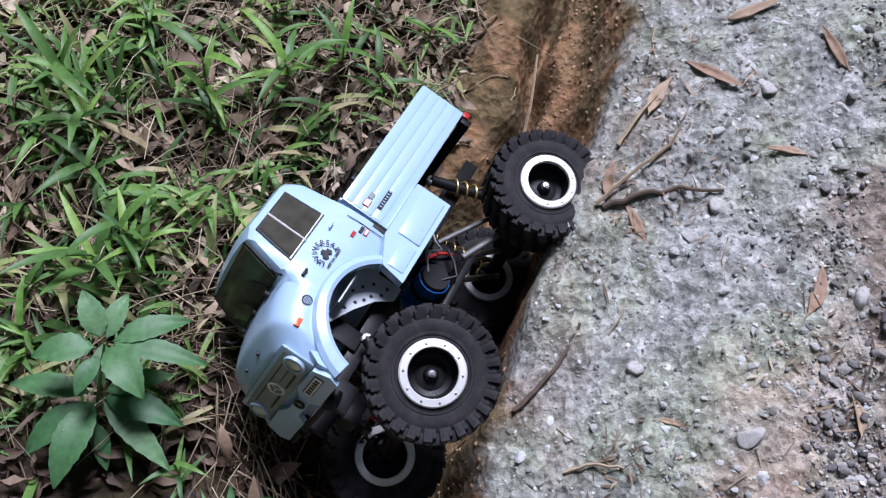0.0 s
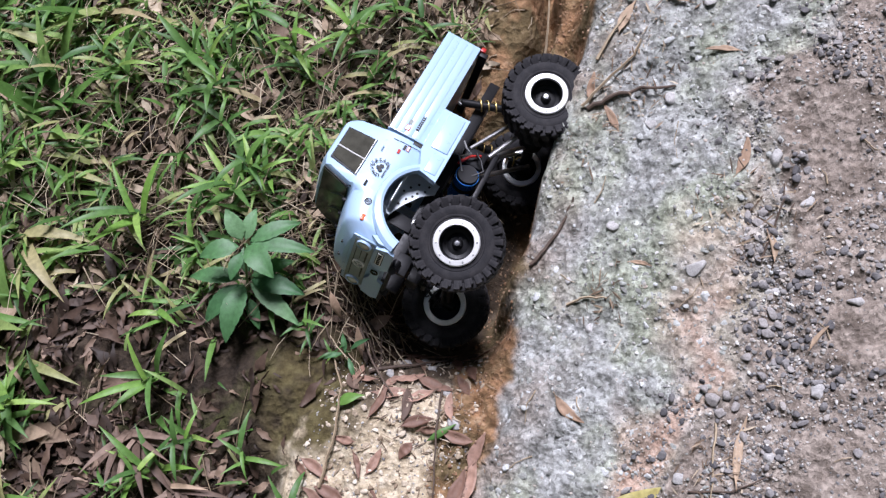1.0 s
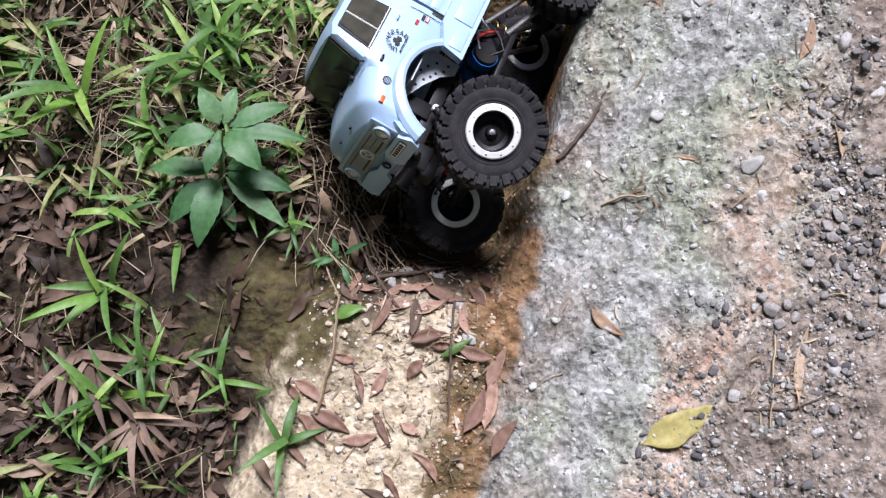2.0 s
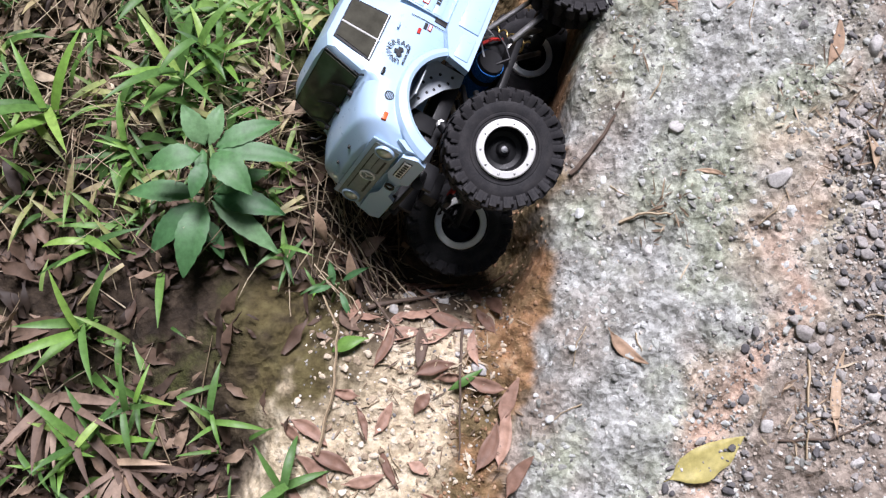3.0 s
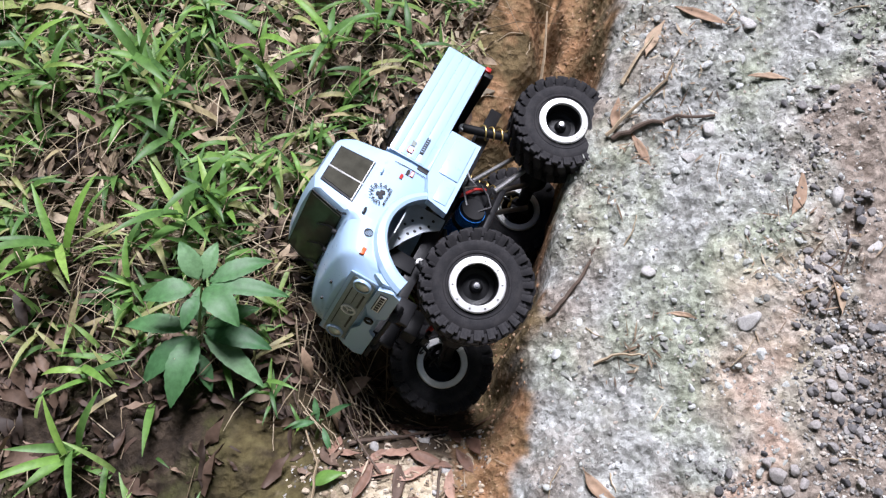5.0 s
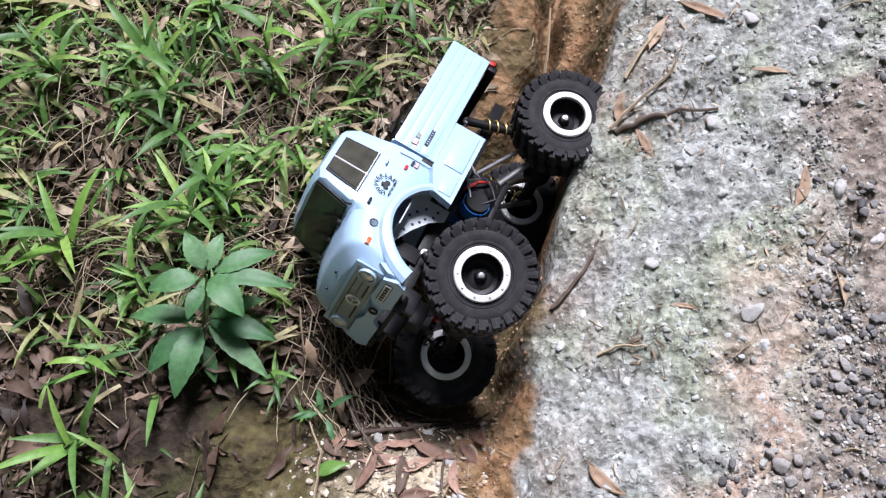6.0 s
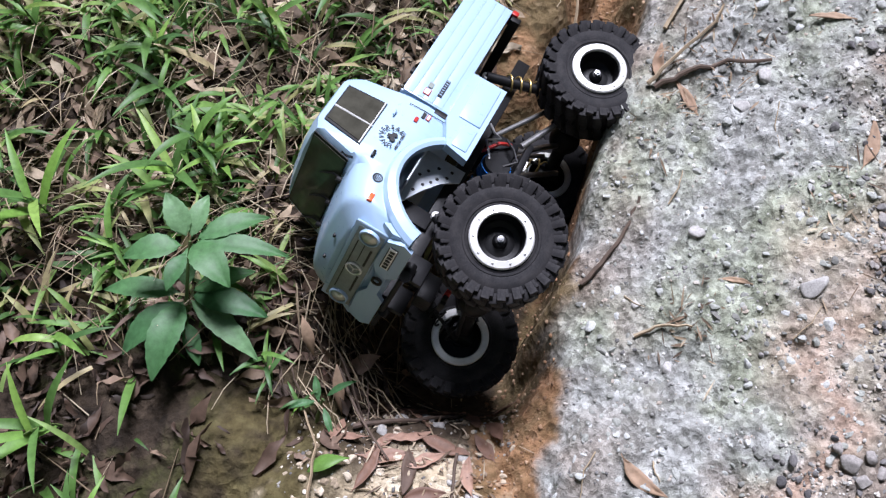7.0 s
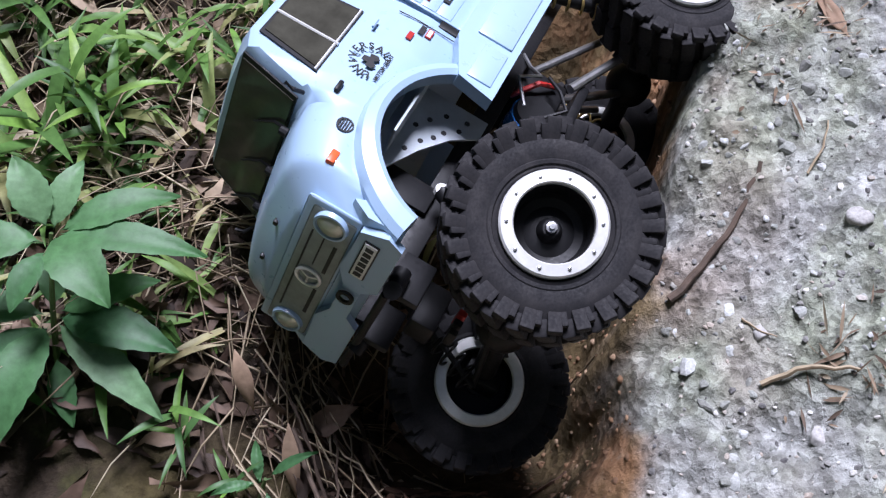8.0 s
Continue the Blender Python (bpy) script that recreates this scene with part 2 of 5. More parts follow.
def soft_cap(v, most):
    return most * np.tanh(v / most)


def right_plane(x, y):
    return 0.275 * soft_cap(x, 1.2) + 0.254 * soft_cap(y, 1.8) - 0.004


def left_plane(x, y):
    return -0.100 + 0.25 * soft_cap(y, 1.8) - 0.10 * soft_cap(x + 0.3, 1.0) + 0.03 * np.exp(-((x + 0.36) ** 2 + (y - 0.18) ** 2) / 0.02) + 0.035 * np.exp(-((x + 0.39) ** 2 + (y + 0.17) ** 2) / 0.010)


def land(x, y, fine=True):
    """The height of the ground, and how far each place is bank (right), rut wall, rut floor or verge (left)."""
    x, y = np.asarray(x, float), np.asarray(y, float)
    wob = 0.010 * value_noise(x * 0 + 3.3, y / 0.05, 5) + 0.003 * value_noise(x / 0.03 + 1.7, y / 0.024, 9)
    edge = np.interp(y, EDGE_Y, EDGE_X) + wob
    foot = edge - np.interp(y, FOOT_Y, FOOT_X)
    verge = edge - np.interp(y, WIDE_Y, WIDE_X) + 0.02 * value_noise(x * 0 + 9.1, y / 0.07, 21)
    floor = right_plane(edge, y) - np.interp(y, DEEP_Y, DEEP_Z) + 0.06 * np.clip(-(x - foot), 0, 0.5)
    cleft = edge - 0.105 + 0.012 * value_noise(x * 0 + 4.4, y / 0.06, 77)
    floor = floor - 0.085 * np.exp(-(((x - cleft) / 0.016) ** 2)) * fade(np.clip((y - 0.27) / 0.06, 0, 1)) + 0.035 * fade(np.clip((y - 0.27) / 0.06, 0, 1))
    bank = right_plane(x, y)
    lip = np.clip((x - edge) / 0.035, 0, 1)
    bank = bank - 0.012 * (1 - lip) ** 2
    left = left_plane(x, y)
    up_right = fade(np.clip((x - foot) / np.maximum(edge - foot, 1e-3), 0, 1))
    up_left = fade(np.clip((verge - x) / 0.075 + 0.45, 0, 1))
    z = floor * (1 - up_right) + bank * up_right
    z = z * (1 - up_left) + left * up_left
    if fine:
        near = np.exp(-np.clip(np.hypot(x, y) - 1.0, 0, 40) / 0.5)
        z = z + 0.10 * (1 - near) * rough(x, y, 2.2, 3, 23)
        z = z + near * up_right * (0.0085 * rough(x, y, 0.10, 3, 31) + 0.0068 * rough(x, y, 0.030, 4, 41, 0.68) * (0.5 + 0.5 * np.clip(value_noise(x / 0.06, y / 0.06, 3) + 0.5, 0, 1)))
        z = z + near * (1 - up_right) * (0.006 * rough(x, y, 0.05, 3, 51, 0.55))
        z = z + near * up_left * 0.012 * rough(x, y, 0.09, 3, 61)
        mid = up_right * (1 - up_right) * 4
        z = z + near * mid * 0.010 * rough(x, y, 0.026, 3, 71, 0.6)
    return z, up_right, up_left


def spread(inner_lo, inner_hi, step, far):
    """Coordinates with an even step inside and growing steps outside."""
    mids = list(np.arange(inner_lo, inner_hi + step / 2, step))
    lo, hi, s = [], [], step
    a, b = inner_lo, mids[-1]
    while b < far:
        s *= 1.22
        a, b = a - s, b + s
        lo.append(a)
        hi.append(b)
    return np.array(lo[::-1] + mids + hi)


CELL, X_LOW, Y_LOW = 0.004, -1.4, -1.0
table = land(*np.meshgrid(X_LOW + CELL * np.arange(620), Y_LOW + CELL * np.arange(620)))[0].tolist()


def ground_at(x, y):
    u, v = (x - X_LOW) / CELL, (y - Y_LOW) / CELL
    i, j = min(max(int(u), 0), 618), min(max(int(v), 0), 618)
    u, v = min(max(u - i, 0), 1), min(max(v - j, 0), 1)
    a, b = table[j], table[j + 1]
    return (a[i] * (1 - u) + a[i + 1] * u) * (1 - v) + (b[i] * (1 - u) + b[i + 1] * u) * v


def ground_normal(x, y, d=0.012):
    zx = ground_at(x + d, y) - ground_at(x - d, y)
    zy = ground_at(x, y + d) - ground_at(x, y - d)
    return Vector((-zx, -zy, 2 * d)).normalized()

# ---- building helpers ----
def finish(name, bm, mat, smooth=True):
    me = bpy.data.meshes.new(name)
    bmesh.ops.recalc_face_normals(bm, faces=bm.faces)
    bm.to_mesh(me)
    bm.free()
    me.materials.append(mat)
    if smooth:
        for p in me.polygons:
            p.use_smooth = True
        me.set_sharp_from_angle(angle=radians(35))
    return me


def part(name, bm, mat, parent, label="", smooth=True):
    ob = new(name, finish(name, bm, mat, smooth))
    ob.parent = parent
    return tagged(ob, label) if label else ob


def add_box(bm, lo, hi, bevel=0.0, m=None):
    made = bmesh.ops.create_cube(bm, size=1)["verts"]
    for v in made:
        v.co = Vector([(p + q) / 2 + c * (q - p) for p, q, c in zip(lo, hi, v.co)])
    if bevel:
        edges = list({e for v in made for e in v.link_edges})
        out = bmesh.ops.bevel(bm, geom=edges, offset=bevel, segments=2, affect="EDGES", profile=0.5)
        made = list({v for f in out["faces"] for v in f.verts} | {v for v in made if v.is_valid})
    if m is not None:
        bmesh.ops.transform(bm, matrix=m, verts=made)
    return made


def box_bm(lo, hi, bevel=0.0, m=None):
    bm = bmesh.new()
    add_box(bm, lo, hi, bevel, m)
    return bm


def add_rod(bm, a, b, r, r2=None, seg=10):
    a, b = Vector(a), Vector(b)
    d = b - a
    m = Matrix.Translation((a + b) / 2) @ d.to_track_quat("Z", "Y").to_matrix().to_4x4()
    bmesh.ops.create_cone(bm, cap_ends=True, segments=seg, radius1=r, radius2=r if r2 is None else r2, depth=d.length, matrix=m)


def rod_bm(a, b, r, r2=None, seg=10):
    bm = bmesh.new()
    add_rod(bm, a, b, r, r2, seg)
    return bm


def lathe(profile, seg, m=None, closed=True):
    """A ring of (radius, height) turned round z."""
    bm = bmesh.new()
    rings = []
    for k in range(seg):
        a = 2 * math.pi * k / seg
        rings.append([bm.verts.new((r * math.cos(a), r * math.sin(a), h)) for r, h in profile])
    n = len(profile)
    for k in range(seg):
        p, q = rings[k], rings[(k + 1) % seg]
        for i in range(n if closed else n - 1):
            j = (i + 1) % n
            bm.faces.new((p[i], q[i], q[j], p[j]))
    if m is not None:
        bmesh.ops.transform(bm, matrix=m, verts=bm.verts)
    return bm


def sweep(points, r, seg=8, closed=False):
    """A round bar along points."""
    bm = bmesh.new()
    pts = [Vector(p) for p in points]
    rings = []
    for i, p in enumerate(pts):
        d = (pts[min(i + 1, len(pts) - 1)] - pts[max(i - 1, 0)]).normalized()
        side = d.cross(Vector((0.31, 0.22, 0.93))).normalized()
        up = side.cross(d)
        rad = r[i] if isinstance(r, (list, tuple)) else r
        rings.append([bm.verts.new(p + rad * (math.cos(2 * math.pi * k / seg) * side + math.sin(2 * math.pi * k / seg) * up)) for k in range(seg)])
    for p, q in zip(rings, rings[1:]):
        for k in range(seg):
            bm.faces.new((p[k], p[(k + 1) % seg], q[(k + 1) % seg], q[k]))
    bm.faces.new(rings[0])
    bm.faces.new(rings[-1][::-1])
    return bm


def coil(a, b, radius, turns, r):
    a, b = Vector(a), Vector(b)
    q = (b - a).to_track_quat("Z", "Y")
    n = int(turns * 14)
    return sweep([a + (b - a) * (k / n) + q @ Vector((radius * math.cos(2 * math.pi * k / 14), radius * math.sin(2 * math.pi * k / 14), 0)) for k in range(n + 1)], r, 6)


def plate_bm(outline, thick, m=None):
    """A flat plate from an outline in x and y, thick along z."""
    bm = bmesh.new()
    low = [bm.verts.new((x, y, 0)) for x, y in outline]
    top = [bm.verts.new((x, y, thick)) for x, y in outline]
    n = len(outline)
    bm.faces.new(low[::-1])
    bm.faces.new(top)
    for i in range(n):
        bm.faces.new((low[i], low[(i + 1) % n], top[(i + 1) % n], top[i]))
    if m is not None:
        bmesh.ops.transform(bm, matrix=m, verts=bm.verts)
    return bm


def quad_plate(corners, out, thick):
    """A thin four-cornered plate, its face pushed out along a direction."""
    bm = bmesh.new()
    out = Vector(out)
    a = [bm.verts.new(Vector(c)) for c in corners]
    b = [bm.verts.new(Vector(c) + out * thick) for c in corners]
    bm.faces.new(a[::-1])
    bm.faces.new(b)
    for i in range(4):
        bm.faces.new((a[i], a[(i + 1) % 4], b[(i + 1) % 4], b[i]))
    return bm


def shrink(corners, by):
    c = [Vector(p) for p in corners]
    mid = sum(c, Vector()) / len(c)
    return [p + (mid - p).normalized() * by for p in c]


# ---- the model truck ----
TRUCK = Matrix(((-0.36097, 0.35751, -0.86133, -0.1677), (-0.92281, -0.00361, 0.38523, 0.01019), (0.13461, 0.9339, 0.33122, 0.03122), (0, 0, 0, 1)))
ARCH_X, ARCH_R = -0.017, 0.062
SIDE = Matrix(((-1, 0, 0, 0), (0, 0, 1, 0), (0, 1, 0, 0), (0, 0, 0, 1)))  # writing laid on the left flank, read with the nose to the left


def cab_bottom(x):
    if abs(x - ARCH_X) < ARCH_R:
        return max(math.sqrt(ARCH_R**2 - (x - ARCH_X) ** 2), 0.014 if x > 0 else 0.030)
    return 0.030 if x < 0 else 0.014


def cab_section(x, zb):
    """Half outline (y, z) of the cab across its length, from the sill to the roof or bonnet."""
    if x <= -0.020:
        t = max(0.0, (x + 0.034) / 0.014)
        top = 0.163 - 0.006 * t
        back = max(0.0, (-0.092 - x) / 0.013)
        top -= 0.010 * back**2
        return [(0.081, zb), (0.0832, max(zb, 0.072)), (0.0815, 0.092), (0.0795, 0.103), (0.0765, 0.112), (0.0690, top - 0.010), (0.064, top - 0.003), (0.052, top), (0.025, top + 0.002)]
    if x <= -0.005:
        t = (x + 0.020) / 0.015
        top = 0.157 * (1 - t) + 0.1085 * t
        mid = min(top - 0.001, 0.112)
        return [(0.081, zb), (0.0832, max(zb, 0.072)), (0.0815, 0.092), (0.0790, 0.100), (0.0755, mid - 0.004 * t), (0.0690 + 0.003 * t, max(top - 0.008, mid - 0.002)), (0.066, top - 0.0025), (0.052, top), (0.025, top + 0.001)]
    t = (x + 0.005) / 0.061
    top = 0.1085 - 0.020 * t**1.5 - 0.014 * max(0, t - 0.75) / 0.25
    w = 0.0832 - 0.004 * t**3 - 0.010 * max(0, t - 0.72) / 0.28
    return [(w - 0.002, zb), (w, max(zb + 0.002, min(0.070, top - 0.030))), (w - 0.0010, max(zb + 0.004, top - 0.024)), (w - 0.004, top - 0.0165), (w - 0.009, top - 0.010), (w - 0.016, top - 0.005), (w - 0.026, top - 0.0022), (w - 0.04, top - 0.0006), (0.02, top + 0.001)]


def cab_shell():
    bm = bmesh.new()
    xs = sorted(set([-0.1055, -0.103, -0.098, -0.092, -0.086, -0.0795, -0.076] + [round(ARCH_X + ARCH_R * math.cos(a), 4) for a in np.linspace(0.10, math.pi - 0.5, 22)] + [-0.034, -0.020, -0.005, 0.050, 0.0535, 0.0555]))
    rings = []
    for x in xs:
        half = cab_section(x, cab_bottom(x))
        rings.append([bm.verts.new((x, y, z)) for y, z in half] + [bm.verts.new((x, -y, z)) for y, z in half[::-1]])
    for p, q in zip(rings, rings[1:]):
        for i in range(len(p) - 1):
            bm.faces.new((p[i], q[i], q[i + 1], p[i + 1]))
    bm.faces.new(rings[0])
    bm.faces.new(rings[-1][::-1])
    bmesh.ops.recalc_face_normals(bm, faces=bm.faces)
    return bm


def tyre_meshes():
    prof = [(0.0300, 0.0235), (0.0330, 0.0256), (0.0345, 0.0250), (0.0352, 0.0266), (0.0372, 0.0268), (0.0380, 0.0262), (0.0430, 0.0276), (0.0490, 0.0268), (0.0545, 0.0240), (0.0568, 0.0190), (0.0576, 0.0), (0.0568, -0.0190), (0.0545, -0.0240), (0.0490, -0.0270), (0.0410, -0.0274), (0.0350, -0.0250), (0.0330, -0.0256), (0.0300, -0.0235), (0.0285, 0.0)]
    bm = lathe(prof, 54)
    return finish("tyre", bm, RUBBER)


def lug_mesh():
    """One shoulder lug: a tread block that folds over the sidewall, with a short rib beside it."""
    bm = bmesh.new()
    add_box(bm, (-0.0040, -0.0050, -0.0120), (0.0064, 0.0050, 0.0112), 0.0011, Matrix.Translation((0.0575, 0, 0.0150)) @ Matrix.Rotation(radians(16), 4, "X"))
    add_box(bm, (-0.0125, -0.0040, -0.0018), (0.0078, 0.0045, 0.0030), 0.0010, Matrix.Translation((0.0548, 0.0034, 0.0256)) @ Matrix.Rotation(radians(-22), 4, "Y"))
    add_box(bm, (-0.0070, -0.0019, -0.0016), (0.0062, 0.0019, 0.0020), 0.0007, Matrix.Rotation(radians(9.2), 4, "Z") @ Matrix.Translation((0.0528, 0, 0.0258)) @ Matrix.Rotation(radians(-24), 4, "Y"))
    return finish("tread_lug", bm, RUBBER)


TYRE, LUG = tyre_meshes(), lug_mesh()
BLOCK = finish("tread_block", box_bm((0.0555, -0.0032, -0.0050), (0.0634, 0.0032, 0.0050), 0.0008), RUBBER)
RING = finish("beadlock_ring", lathe([(0.0232, 0.0245), (0.0232, 0.0292), (0.0240, 0.0300), (0.0302, 0.0292), (0.0314, 0.0278), (0.0314, 0.0245)], 48), CHROME)
rim_bm = lathe([(0.0300, 0.0245), (0.0228, 0.0250), (0.0215, 0.0120), (0.0222, -0.0120), (0.0228, -0.0250), (0.0300, -0.0245), (0.0290, 0.0)], 40)
dish = lathe([(0.0001, 0.0075), (0.0080, 0.0075), (0.0150, 0.0050), (0.0200, 0.0070), (0.0222, 0.0110), (0.0222, 0.0020), (0.0001, 0.0020)], 40, None, False)
DISH = finish("wheel_disc", dish, BLACK)
RIM = finish("rim", rim_bm, BLACK)
HUB = finish("hub", lathe([(0.0001, 0.0150), (0.0048, 0.0150), (0.0062, 0.0135), (0.0075, 0.0085), (0.0085, 0.0040), (0.0085, -0.012), (0.0001, -0.012)], 20, None, False), BLACK)
NUT = finish("wheel_nut", lathe([(0.0001, 0.0200), (0.0016, 0.0200), (0.0017, 0.0185), (0.0034, 0.0183), (0.0036, 0.0150), (0.0001, 0.0150)], 8, None, False), STEEL)
BOLT = finish("bolt", lathe([(0.0001, 0.0015), (0.0010, 0.0013), (0.0013, 0.0), (0.0001, 0.0)], 8, None, False), STEEL)

truck = new("model_truck")
truck.empty_display_size = 0.05
truck.matrix_world = TRUCK
tagged(truck, "pale blue radio-controlled crawler truck tipped into the rut", "model truck")


def wheel(x, y, z, steer, camber, spin):
    w = new("wheel")
    w.parent = truck
    flip = 0 if y > 0 else 180
    w.matrix_basis = Matrix.Translation((x, y, z)) @ pose(0, 0, 0, 0, 0, steer) @ pose(0, 0, 0, -90 + camber + flip, 0, 0) @ pose(0, 0, 0, 0, 0, spin)
    tagged(w, "chunky black tyre on an alloy beadlock rim")

    def sub(name, me, m=None, label=""):
        o = new(name, me)
        o.parent = w
        if m is not None:
            o.matrix_basis = m
        if label:
            tagged(o, label)

    sub("tyre", TYRE, None, "knobbly black rubber tyre with dusty lugs")
    for k in range(24):
        sub("tread_lug", LUG, Matrix.Rotation(2 * math.pi * k / 24, 4, "Z"))
        sub("tread_lug", LUG, Matrix.Rotation(2 * math.pi * (k + 0.5) / 24, 4, "Z") @ pose(0, 0, 0, 180, 0, 0))
        sub("tread_block", BLOCK, Matrix.Rotation(2 * math.pi * (k + 0.25) / 24, 4, "Z"))
    sub("rim", RIM)
    sub("wheel_disc", DISH, None, "dished black wheel centre")
    sub("beadlock_ring", RING, None, "bright alloy beadlock ring")
    sub("beadlock_ring", RING, pose(0, 0, 0, 180, 0, 0), "bright alloy beadlock ring")
    sub("hub", HUB)
    sub("wheel_nut", NUT, None, "steel wheel nut")
    for k in range(10):
        a = 2 * math.pi * k / 10
        sub("bolt", BOLT, Matrix.Translation((0.0270 * math.cos(a), 0.0270 * math.sin(a), 0.0293)))


WHEELS = [(0.004, 0.084, -0.057, -27, 6, 10), (0.007, -0.091, -0.085, -27, 6, 40), (-0.280, 0.080, -0.070, -17, 7, 25), (-0.266, -0.095, -0.092, -17, 7, 5)]
for row in WHEELS:
    wheel(*row)

# body shell
cab = part("cab_shell", cab_shell(), PAINT, truck, "glossy pale blue cab and bonnet shell")
shell = cab.modifiers.new("thick", "SOLIDIFY")
shell.thickness, shell.offset = 0.0014, -1


def window(name, corners, out, trim=0.0035):
    """A dark pane standing for the dim cab, in a black rubber seal."""
    seal = part("window_seal", quad_plate(corners, out, 0.0014), BLACK, truck, "black rubber window seal")
    seal.name = name + "_seal"
    pane = new(name, finish(name, quad_plate([Vector(c) + Vector(out) * 0.0012 for c in shrink(corners, trim)], out, 0.0010), GLASS_DARK, False))
    pane.parent = truck
    tagged(pane, "glossy window pane, dim cab and reflections put into its colour")
    return pane


for s in (1, -1):
    n = Vector((0.0, 0.985 * s, 0.17)).normalized()
    window("side_window", [(-0.083, 0.0776 * s, 0.1085), (-0.018, 0.0770 * s, 0.1085), (-0.0305, 0.0690 * s, 0.1530), (-0.086, 0.0690 * s, 0.1530)], n)
    part("window_bar", sweep([(-0.046, 0.0790 * s, 0.1085), (-0.052, 0.0715 * s, 0.1525)], 0.0011, 6), CHROME, truck)
    part("window_bar", sweep([(-0.083, 0.0786 * s, 0.1105), (-0.019, 0.0782 * s, 0.1105)], 0.0009, 6), CHROME, truck)
ws = [(-0.0045, 0.0655, 0.1105), (-0.0045, -0.0655, 0.1105), (-0.0195, -0.0600, 0.1545), (-0.0195, 0.0600, 0.1545)]
window("windscreen", ws, Vector((0.95, 0, 0.31)).normalized(), 0.004)
window("rear_window", [(-0.1056, 0.05, 0.110), (-0.1056, -0.05, 0.110), (-0.1050, -0.05, 0.146), (-0.1050, 0.05, 0.146)], Vector((-1, 0, 0)))
for y in (0.040, -0.002, -0.044):
    wp = part("wiper", sweep([(0.0010, y, 0.1095), (-0.0030, y - 0.004, 0.1190), (-0.0080, y - 0.020, 0.1330)], [0.0016, 0.0011, 0.0008], 6), BLACK, truck, "black windscreen wiper")
    part("wiper_foot", lathe([(0.0001, 0.006), (0.0028, 0.005), (0.0036, 0.0), (0.0001, 0.0)], 10, Matrix.Translation((0.0035, y, 0.1075)), False), BLACK, truck)
for s in (1, -1):
    part("mirror_bracket", sweep([(-0.002, 0.074 * s, 0.108), (0.004, 0.079 * s, 0.113), (0.004, 0.0805 * s, 0.119)], 0.0014, 6), BLACK, truck)


def flare(s):
    """The lip round a wheel arch."""
    bm = bmesh.new()
    rows = []
    for a in np.linspace(radians(12), radians(152), 30):
        c, d = math.cos(a), math.sin(a)
        wide = 1 + 0.35 * max(0, (math.pi / 2 - a))
        prof = [(ARCH_R - 0.0005, 0.0800), (ARCH_R - 0.0008, 0.0895), (ARCH_R + 0.0030, 0.0912), (ARCH_R + 0.0085 * wide, 0.0890), (ARCH_R + 0.0110 * wide, 0.0842), (ARCH_R + 0.0110 * wide, 0.0800)]
        lim = 1 - 0.06 * max(0, math.cos(a)) ** 4
        rows.append([bm.verts.new((ARCH_X + r * c, y * s * lim, r * d)) for r, y in prof])
    for p, q in zip(rows, rows[1:]):
        for i in range(len(p) - 1):
            bm.faces.new((p[i], q[i], q[i + 1], p[i + 1]))
        bm.faces.new((p[-1], q[-1], q[0], p[0]))
    bm.faces.new(rows[0])
    bm.faces.new(rows[-1][::-1])
    return bm


for s in (1, -1):
    part("wheel_arch_flare", flare(s), PAINT, truck)
    # front corner below the lamps
    part("corner_panel", plate_bm([(0.041, 0.015), (0.0550, 0.014), (0.0568, 0.036), (0.050, 0.048), (0.0415, 0.032)], 0.010, Matrix(((1, 0, 0, 0), (0, 0, -s, 0.0790 * s), (0, 1, 0, 0), (0, 0, 0, 1)))), PAINT, truck)
    # perforated plate inside the arch
    inner = part("inner_wing", plate_bm([(-0.082, 0.004), (-0.066, 0.004), (-0.052, 0.020), (-0.030, 0.034), (-0.004, 0.046), (-0.004, 0.060), (-0.082, 0.060)], 0.0016, Matrix(((1, 0, 0, 0), (0, 0, -1, 0.0500 * s + 0.0008), (0, 1, 0, 0), (0, 0, 0, 1)))), PLATE, truck, "bare perforated inner wing plate")
    # ink discs laid on the uncut plate stand for its shaded holes
    for hx, hz in ((-0.062, 0.018), (-0.054, 0.026), (-0.046, 0.030), (-0.068, 0.030), (-0.058, 0.038), (-0.038, 0.036), (-0.026, 0.042), (-0.048, 0.044), (-0.072, 0.016)):
        hole = new("hole", bpy.data.meshes.get("hole_disc") or finish("hole_disc", lathe([(0.0001, 0.0004), (0.0019, 0.0004), (0.0019, 0.0), (0.0001, 0.0)], 10, None, False), INK))
        hole.parent = inner
        hole.matrix_basis = Matrix.Translation((hx, 0.0500 * s + 0.0008 * s, hz)) @ pose(0, 0, 0, -90 * s, 0, 0)
    part("inner_wing_floor", box_bm((-0.078, min(0.030 * s, 0.052 * s), 0.050), (-0.010, max(0.030 * s, 0.078 * s), 0.0515)), PLATE, truck)

# front face
part("grille_surround", box_bm((0.0540, -0.0705, 0.0365), (0.0572, 0.0705, 0.0715), 0.0022), PAINT, truck)
grille = part("grille", box_bm((0.0560, -0.0660, 0.0385), (0.0584, 0.0660, 0.0665), 0.0018), GRILLE, truck, "grey-green moulded radiator grille")
part("grille_slot", box_bm((0.0580, 0.010, 0.0435), (0.0588, 0.040, 0.0460), 0.0003), INK, grille)
part("grille_slot", box_bm((0.0580, -0.040, 0.0435), (0.0588, -0.010, 0.0460), 0.0003), INK, grille)
part("grille_slot", box_bm((0.0580, -0.045, 0.0605), (0.0588, 0.045, 0.0618), 0.0003), INK, grille)
part("grille_slot", box_bm((0.0580, 0.013, 0.0525), (0.0588, 0.043, 0.0535), 0.0003), INK, grille)
